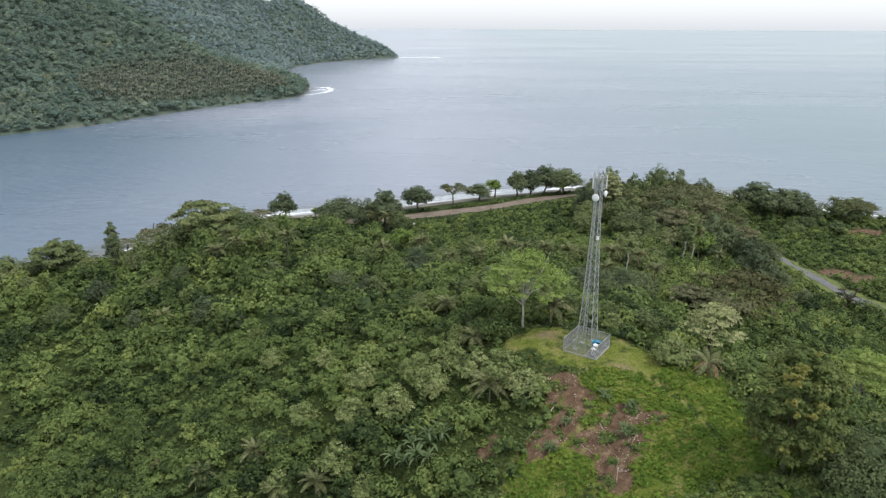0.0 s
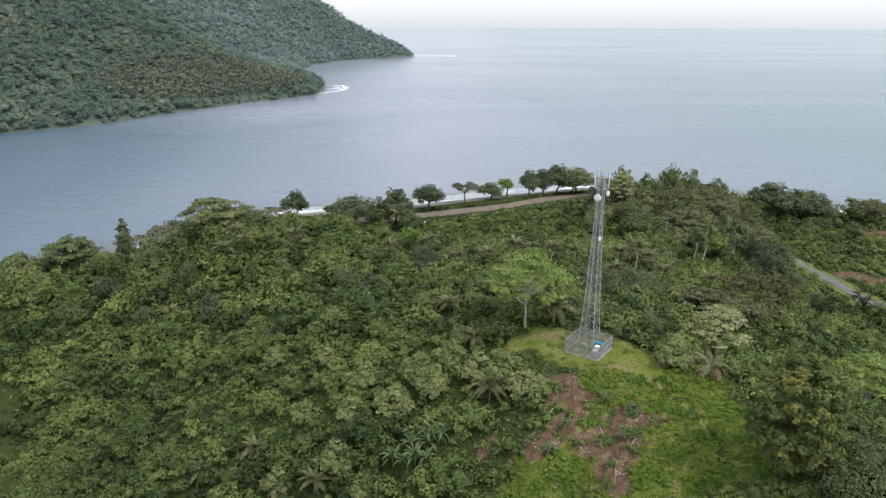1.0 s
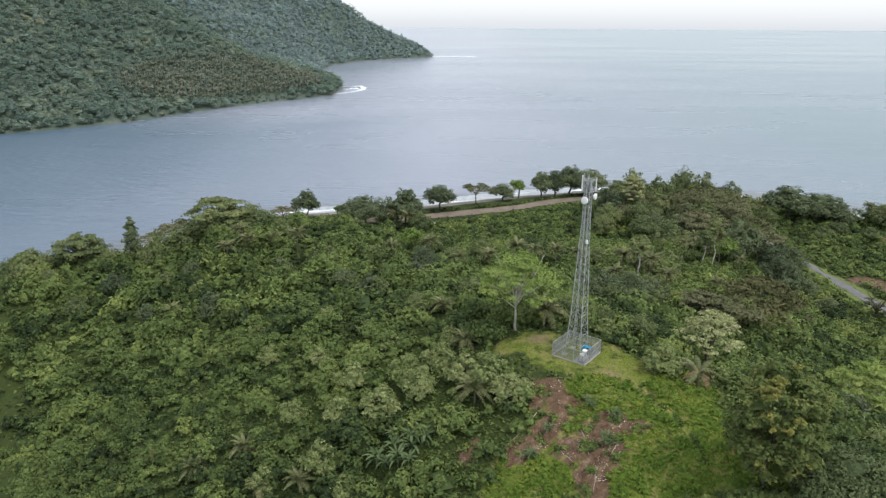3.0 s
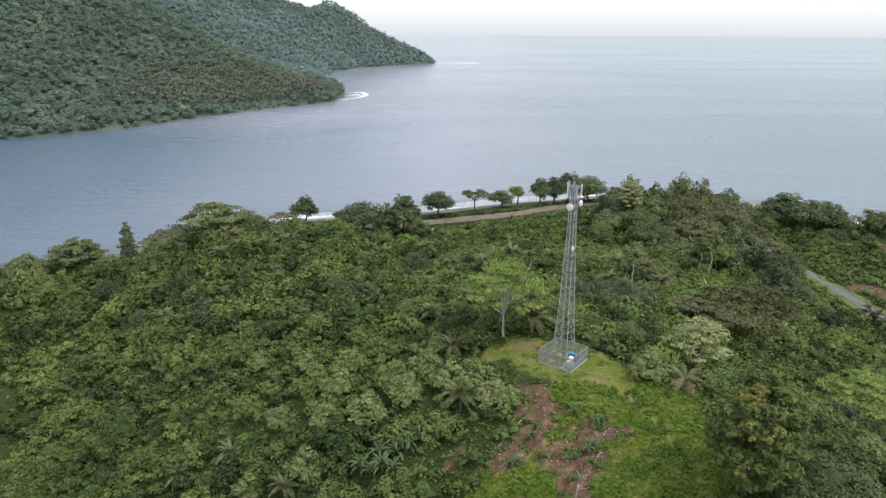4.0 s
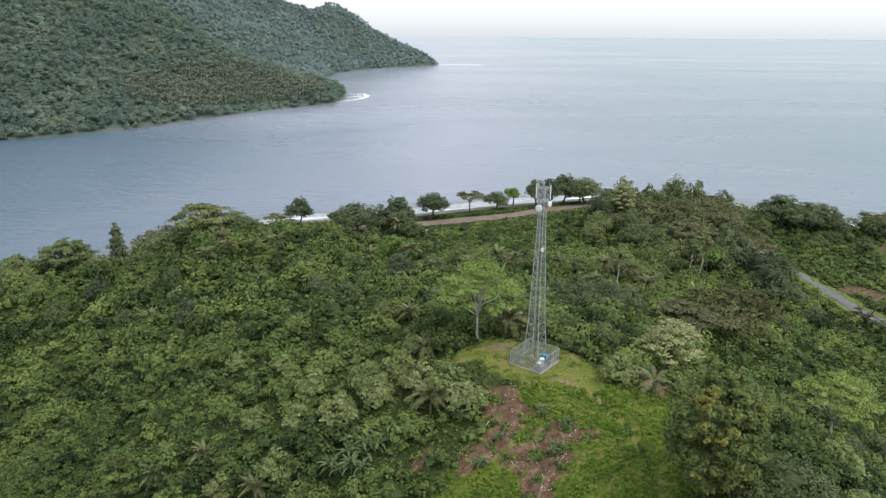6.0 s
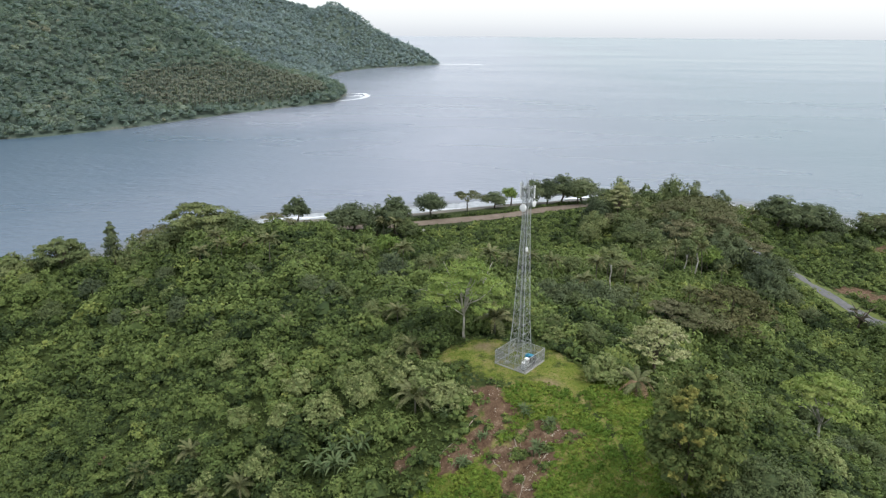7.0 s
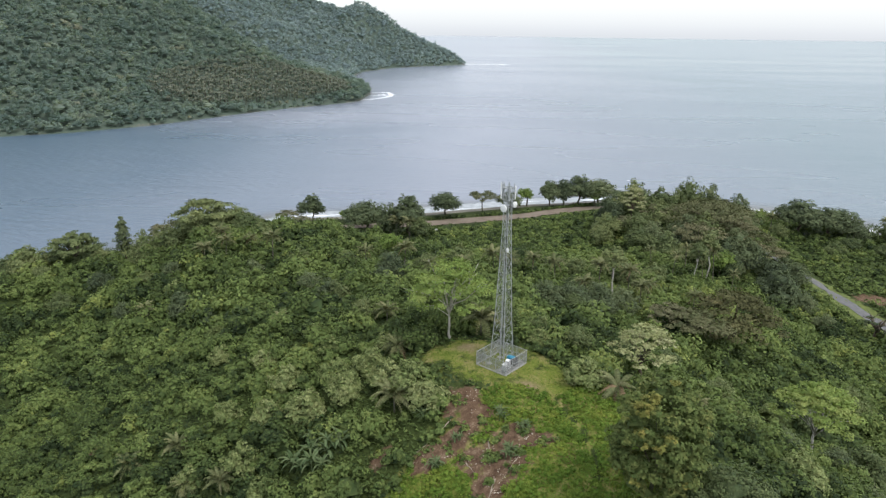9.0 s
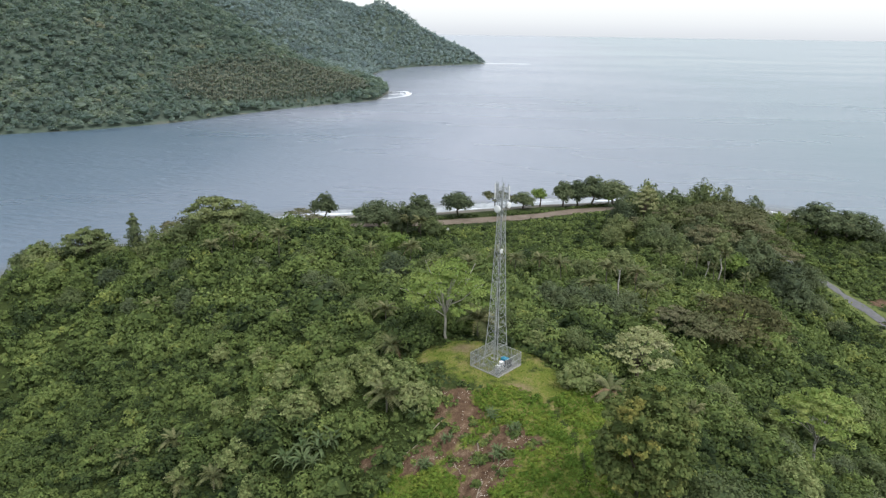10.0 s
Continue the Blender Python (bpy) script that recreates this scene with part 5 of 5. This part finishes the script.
for (ax, ay), (bx, by) in zip(corners, corners[1:] + corners[:1]):
    for i in range(3):
        t = i / 3
        bar("post", (ax + (bx - ax) * t, ay + (by - ay) * t, -0.1), (ax + (bx - ax) * t, ay + (by - ay) * t, 2.15), 0.045, M_STEEL, fence, 6)
    for z in (0.16, 1.1, 2.1):
        bar("rail", (ax, ay, z), (bx, by, z), 0.032, M_STEEL, fence, 5)
    bm = bmesh.new()
    L, n = 2 * S, 44
    ux, uy = (bx - ax) / L, (by - ay) / L
    for i in range(-16, n):
        for sgn in (1, -1):
            s0, z0, s1, z1 = i * L / n, 0.15, i * L / n + 1.95, 2.1
            if s0 < 0:
                z0, s0 = z0 - s0, 0.0
            if s1 > L:
                z1, s1 = z1 - (s1 - L), L
            if s1 - s0 < 0.05:
                continue
            if sgn < 0:
                s0, s1 = L - s0, L - s1
            tube(bm, [(ax + ux * s0, ay + uy * s0, z0), (ax + ux * s1, ay + uy * s1, z1)], [0.011, 0.011], 3)
    part("wire_mesh", bm_mesh("wire_mesh", bm, M_MESHWIRE), fence, "grey woven wire mesh")
    bm = bmesh.new()
    tube(bm, [(ax, ay, 0.02), (bx, by, 0.02)], [0.13, 0.13], 4)
    part("kerb", bm_mesh("kerb", bm, M_CONCRETE), fence, "concrete kerb")
slab = tagged(new("concrete_slab"), "weathered concrete and gravel slab inside the fence", "slab")
bm = bmesh.new()
box(bm, -S + 0.15, -S + 0.15, -0.25, S - 0.15, -S + 1.9, 0.12, 0.02)
part("slab", bm_mesh("slab", bm, M_CONCRETE), slab)
slab.matrix_basis = YARD


def cabinet(x, y, w, d, h, mat, label, category, name="equipment_cabinet", roof=True):
    ob = tagged(new(name), label, category)
    bm = bmesh.new()
    box(bm, -w / 2, -d / 2, 0.08, w / 2, d / 2, h, 0.03)
    part("body", bm_mesh("body", bm, mat), ob)
    bm = bmesh.new()
    box(bm, -w / 2 + 0.05, -d / 2 - 0.03, 0.15, w / 2 - 0.05, -d / 2 - 0.003, h - 0.08, 0.01)
    door = part("door", bm_mesh("door", bm, mat), ob)
    bm = bmesh.new()
    box(bm, w / 2 - 0.14, -d / 2 - 0.07, h * 0.5, w / 2 - 0.1, -d / 2 - 0.03, h * 0.5 + 0.16, 0.01)
    part("handle", bm_mesh("handle", bm, M_BLACK), door)
    bm = bmesh.new()
    box(bm, -w / 2 + 0.04, -d / 2 + 0.04, 0.0, w / 2 - 0.04, d / 2 - 0.04, 0.08)
    part("plinth", bm_mesh("plinth", bm, M_BLACK), ob)
    if roof:
        bm = bmesh.new()
        box(bm, -w / 2 - 0.05, -d / 2 - 0.05, h, w / 2 + 0.05, d / 2 + 0.05, h + 0.06, 0.02)
        part("roof", bm_mesh("roof", bm, mat), ob)
    ob.matrix_basis = YARD @ pose(x, y, 0.12)
    return ob


cabinet(-1.75, -1.85, 0.65, 0.55, 1.1, M_WHITE_PAINT, "white steel equipment cabinet on the slab by the fence", "cabinet")
cabinet(-0.85, -1.75, 0.6, 0.55, 1.35, M_WHITE_PAINT, "taller white steel equipment cabinet on the slab", "cabinet")
cabinet(0.75, -1.65, 0.9, 0.8, 1.15, M_BLACK, "black generator housing on the slab", "generator", "generator")
tank = tagged(new("water_drum"), "blue plastic drum standing beside the cabinets", "drum")
bm = bmesh.new()
tube(bm, [(0, 0, 0), (0, 0, 0.03), (0, 0, 0.45), (0, 0, 0.5), (0, 0, 1.2), (0, 0, 1.35)], [0.42, 0.46, 0.46, 0.48, 0.46, 0.36], 20)
part("body", bm_mesh("body", bm, M_BLUE, True), tank)
bm = bmesh.new()
tube(bm, [(0, 0, 1.35), (0, 0, 1.42)], [0.2, 0.18], 14)
part("lid", bm_mesh("lid", bm, M_BLUE), tank)
tank.matrix_basis = YARD @ pose(0.55, -1.05, 0.1)
cover_roof = tagged(new("generator_canopy"), "blue sheet-metal canopy over the generator", "canopy")
bm = bmesh.new()
box(bm, -0.4, -0.35, 1.25, 0.4, 0.35, 1.31, 0.01)
part("sheet", bm_mesh("sheet", bm, M_BLUE), cover_roof)
for px_, py_ in ((-0.36, -0.3), (0.36, -0.3), (0.36, 0.3), (-0.36, 0.3)):
    bar("post", (px_, py_, 0), (px_, py_, 1.26), 0.025, M_STEEL, cover_roof, 5)
cover_roof.matrix_basis = YARD @ pose(0.55, -1.6, 0.12)


# ---- roads, beach, surf ----
def ribbon(name, pts, width, mat, label, category, lift, kind="structure", wobble=0.0, seed=1, flatz=None, sub=6):
    """A strip along pts that lies on the ground (or at the height flatz) with an uneven edge."""
    r = np.random.RandomState(seed)
    P = np.array(pts, float)
    t = np.linspace(0, len(P) - 1, (len(P) - 1) * sub + 1)
    x, y = np.interp(t, range(len(P)), P[:, 0]), np.interp(t, range(len(P)), P[:, 1])
    for _ in range(4):
        x[1:-1], y[1:-1] = (x[:-2] + 2 * x[1:-1] + x[2:]) / 4, (y[:-2] + 2 * y[1:-1] + y[2:]) / 4
    dx, dy = np.gradient(x), np.gradient(y)
    q = np.hypot(dx, dy)
    nx, ny = -dy / q, dx / q
    rows = []
    m = 5
    ends = np.minimum(1, 4 * np.minimum(np.arange(len(t)), np.arange(len(t))[::-1]) / len(t) + 0.15) if wobble else np.ones(len(t))
    wl, wr = (width / 2 * ends * np.clip(1 + wobble * r.normal(0, 0.5, len(t)), 0.15, 2.5) for _ in range(2))
    for j in range(m):
        s = -wl + (wl + wr) * j / (m - 1)
        X, Y = x + nx * s, y + ny * s
        Z = np.full(len(X), flatz) if flatz is not None else np.maximum(ground(X, Y), 0.3) + lift
        rows.append(np.stack([X, Y, Z], 1))
    V = np.stack(rows, 1).reshape(-1, 3)
    i = (np.arange(len(t) - 1)[:, None] * m + np.arange(m - 1)[None]).ravel()
    return tagged(new(name, raw_mesh(name, V, np.stack([i, i + 1, i + m + 1, i + m], 1), mat, True)), label, category, kind=kind)


ribbon("road", ROAD, 5.4, M_ASPHALT, "worn grey asphalt road winding down the slope", "road", 0.22)
ribbon("verge", ROAD, 12.0, M_VERGE, "grassy verge of the road", "verge", 0.10, wobble=0.12, seed=4)
ribbon("track", TRACK, 9.5, M_DIRTROAD, "brown dirt track along the shore", "track", 0.25, wobble=0.12, seed=9)


def surf(pts, width, seed, z=0.05, label="white foam of a breaking wave along the shore"):
    ribbon("surf", pts, width, M_FOAM, label, "surf", 0, "stuff", 0.9, seed, z, 10)


ribbon("shallows", [(-118, 332), (-94, 349), (-60, 360), (-26, 372), (0, 384), (29, 399), (60, 411), (85, 420)], 15.0, M_WASH, "pale foamy wash along the beach", "surf", 0, "stuff", 0.25, 31, 0.03, 10)
surf([(-98, 348), (-84, 353), (-66, 358)], 3.0, 3)
surf([(-58, 362), (-44, 367), (-30, 372)], 2.6, 5)
surf([(-20, 373), (-8, 378), (2, 382)], 1.2, 6)
surf([(16, 395), (26, 399), (38, 404)], 1.2, 16)
surf([(60, 409), (80, 416), (96, 420)], 3.0, 17)
surf([(150, 408), (163, 401), (178, 391)], 3.0, 7)
surf([(196, 376), (212, 364), (240, 353)], 3.0, 18)
surf([(-146, 288), (-139, 296), (-120, 320)], 2.2, 12)
surf([(-196, 1000), (-172, 1010), (-162, 985), (-160, 955), (-172, 925), (-190, 905)], 7.0, 8, label="white breakers over the sandy spit of the headland")
surf([(-185, 960), (-172, 985), (-168, 965)], 6.0, 13)
surf([(-264, 806), (-255, 818), (-246, 826)], 5.0, 9)
surf([(-290, 765), (-300, 745)], 3.0, 15)
surf([(-128, 1722), (-90, 1735), (-40, 1742), (-10, 1722)], 16.0, 10)
surf([(-236, 1596), (-200, 1650), (-160, 1695)], 9.0, 11)

# rocks along the far shore
rr = np.random.RandomState(120)
rocks = []
for i in range(140):
    k = rr.randint(2, 14)
    (ax, ay), (bx, by) = FAR_COAST[k], FAR_COAST[k + 1]
    t = rr.uniform()
    x, y, s = ax + (bx - ax) * t + rr.normal(0, 2), ay + (by - ay) * t + rr.normal(0, 2), rr.uniform(0.6, 2.2)
    d = ball(14, rr, -0.2)
    bm = bmesh.new()
    for p in d:
        bm.verts.new(Vector(p) * s * rr.uniform(0.7, 1.2) + Vector((x, y, 0.2)))
    bmesh.ops.convex_hull(bm, input=bm.verts[:])
    bmesh.ops.triangulate(bm, faces=bm.faces[:])
    bm.verts.index_update()
    rocks.append((np.array([v.co[:] for v in bm.verts]), np.array([[v.index for v in f.verts] for f in bm.faces]), np.zeros(len(bm.verts))))
    bm.free()
stuff("shore_rocks", rocks, M_ROCK, "dark rocks along the headland shore", "rocks")

# coconut plantation on the far headland: trunks and star-shaped crowns
pr = np.random.RandomState(130)
u, v = np.meshgrid(np.arange(-150, 150, 6.6), np.arange(-80, 80, 6.6))
u, v = (q.ravel() + pr.uniform(-1.6, 1.6, q.size) for q in (u, v))
x, y = GROVE[0] + u * 0.5 - v * 0.866, GROVE[1] + u * 0.866 + v * 0.5
k = (blob(x, y, GROVE) > 0.48 + pr.normal(0, 0.02, len(x))) & (sdist(x, y, FAR_COAST) > 4)
x, y = x[k], y[k]
z = ground(x, y)
h = pr.uniform(7, 11, len(x))
V, F, T = [], [], []
az = pr.uniform(0, math.tau, (len(x), 11))
up = pr.uniform(-0.35, 0.45, (len(x), 11))
for j in range(11):
    dx, dy = np.cos(az[:, j]), np.sin(az[:, j])
    c = np.stack([x, y, z + h], 1)
    dr = np.stack([dx, dy, 0 * dx], 1)
    sd_ = np.stack([-dy, dx, 0 * dx], 1) * 0.75
    upv = np.array([0, 0, 1.0])
    mid = c + dr * 2.0 + up[:, j, None] * upv * 2.4
    tip = c + dr * 4.0 + (up[:, j, None] * 1.6 - 1.3) * upv
    V.append(np.stack([c, mid + sd_, tip, mid - sd_], 1).reshape(-1, 3))
V = np.concatenate(V)
leafs = (V, np.arange(len(V)).reshape(-1, 4), np.tile(np.repeat(pr.uniform(0, 1, len(x)), 4), 11))
stuff("palm_plantation", [leafs], M_FARPALM, "rows of grey-green coconut palm crowns on the far headland", "palms")
w = 0.22
tv = np.concatenate([np.stack([x + a, y + b, z + c * h], 1)[:, None] for c in (0, 1) for a, b in ((-w, -w), (w, -w), (0, w))], 1).reshape(-1, 3)
i = np.arange(len(x))[:, None] * 6
tf = np.concatenate([i + np.array([[0, 1, 4, 3]]), i + np.array([[1, 2, 5, 4]]), i + np.array([[2, 0, 3, 5]])])
stuff("plantation_trunks", [(tv, tf, np.zeros(len(tv)))], M_BARK, "slender grey-brown palm trunks of the plantation", "palm trunks")


# ---- small things ----
def log(a, b, radius, label, mat=None):
    """A fallen pole or branch that lies on the ground."""
    r = np.random.RandomState(int(abs(a[0] * 100)) % 9999)
    ob = tagged(new("fallen_branch"), label, "branch", "fallen branches on the clay")
    pts = []
    for i in range(7):
        t = i / 6
        x, y = a[0] + (b[0] - a[0]) * t + r.normal(0, 0.08), a[1] + (b[1] - a[1]) * t + r.normal(0, 0.08)
        pts.append((x, y, gz(x, y) + radius * 0.7))
    bm = bmesh.new()
    tube(bm, pts, [radius * (1 - 0.09 * i) for i in range(7)], 6)
    part("stem", bm_mesh("stem", bm, mat or M_TIMBER, True), ob)
    bm = bmesh.new()
    p = pts[4]
    tube(bm, [p, (p[0] + 0.5, p[1] + 0.4, p[2] + 0.25)], [radius * 0.5, radius * 0.2], 5)
    part("twig", bm_mesh("twig", bm, mat or M_TIMBER, True), ob)
    return ob


log((18.0, 86.5), (13.2, 82.6), 0.09, "grey fallen pole on the edge of the clay")
log((23.2, 82.8), (23.9, 78.5), 0.09, "pale stripped branch on the red clay")
log((24.4, 76.6), (23.6, 73.6), 0.09, "pale broken branch on the red clay")
log((27.5, 79.8), (26.0, 77.4), 0.07, "thin pale branch on the red clay")
log((20.5, 80.5), (21.8, 78.2), 0.06, "thin pale branch on the red clay")

# pale chips of stone and stripped bark on the clay
cr = np.random.RandomState(140)
cx, cy = cr.uniform(6, 34, 2200), cr.uniform(72, 92, 2200)
k = (blob(cx, cy, *SOIL) > 0.53) & (waves(cx, cy, 5, 61) > 0.1)
cx, cy = cx[k], cy[k]
cp = np.stack([cx, cy, ground(cx, cy) + 0.04], 1)
chips = leaf_quads(cp, unit(cr.normal(0, 0.35, cp.shape) + np.array([0, 0, 1])), cr.uniform(0.1, 0.42, len(cp)), cr.uniform(0.06, 0.16, len(cp)), cr, np.zeros(len(cp)), 0.1)
stuff("clay_litter", [chips], M_CHIPS, "pale chips of wood and stone strewn over the clay", "litter")

# bare dead tree by the road
snag = tagged(new("dead_tree"), "bare dark dead tree with twisted limbs beside the road", "tree")
r = np.random.RandomState(150)
bm = bmesh.new()
tube(bm, wander((0, 0, -0.4), (0.4, 0.2, 4.2), 4, r, 0.2), [0.7, 0.55, 0.5, 0.42, 0.3], 8)
part("trunk", bm_mesh("trunk", bm, M_BARK, True), snag)
for i in range(9):
    a = i * 2.4
    e = (5.0 * math.cos(a) * r.uniform(0.5, 1), 5.0 * math.sin(a) * r.uniform(0.5, 1), r.uniform(2.5, 7.5))
    bm = bmesh.new()
    s = (0.2, 0.1, r.uniform(2.0, 4.0))
    m = tuple((s[q] + e[q]) / 2 + (0.7 if q == 2 else 0) for q in range(3))
    tube(bm, [s, m, e], [0.28, 0.18, 0.06], 5)
    tube(bm, [m, (m[0] + r.normal(0, 1.2), m[1] + r.normal(0, 1.2), m[2] + 1.2)], [0.12, 0.03], 4)
    part("limb", bm_mesh("limb", bm, M_BARK, True), snag)
lc = r.normal(0, 2.2, (7, 3)) * np.array([1, 1, 0.5]) + np.array([0, 0, 5.0])
part("crown", crown_of("crown", lc, np.full(7, 1.0), 5, 7, 0.6, M_DARKTREE, r), snag)
place(snag, 143.5, 226.0, 1.3)

# small hut near the shore track
hut = tagged(new("hut"), "small pale-roofed hut beside the shore track", "hut")
bm = bmesh.new()
box(bm, -2.2, -1.6, -0.3, 2.2, 1.6, 2.3, 0.03)
part("wall", bm_mesh("wall", bm, M_WALL), hut)
bm = bmesh.new()
pts = [bm.verts.new(p) for p in ((-2.6, -2.0, 2.25), (2.6, -2.0, 2.25), (2.6, 0, 3.2), (-2.6, 0, 3.2), (-2.6, 2.0, 2.25), (2.6, 2.0, 2.25))]
bm.faces.new((pts[0], pts[1], pts[2], pts[3]))
bm.faces.new((pts[3], pts[2], pts[5], pts[4]))
bmesh.ops.solidify(bm, geom=bm.faces[:], thickness=0.08)
part("roof", bm_mesh("roof", bm, M_ROOF), hut)
bm = bmesh.new()
box(bm, -0.45, -1.66, -0.2, 0.45, -1.603, 1.9)
part("door", bm_mesh("door", bm, M_TIMBER), hut)
place(hut, -14.0, 321.0, 0.5, 20, 0.2)
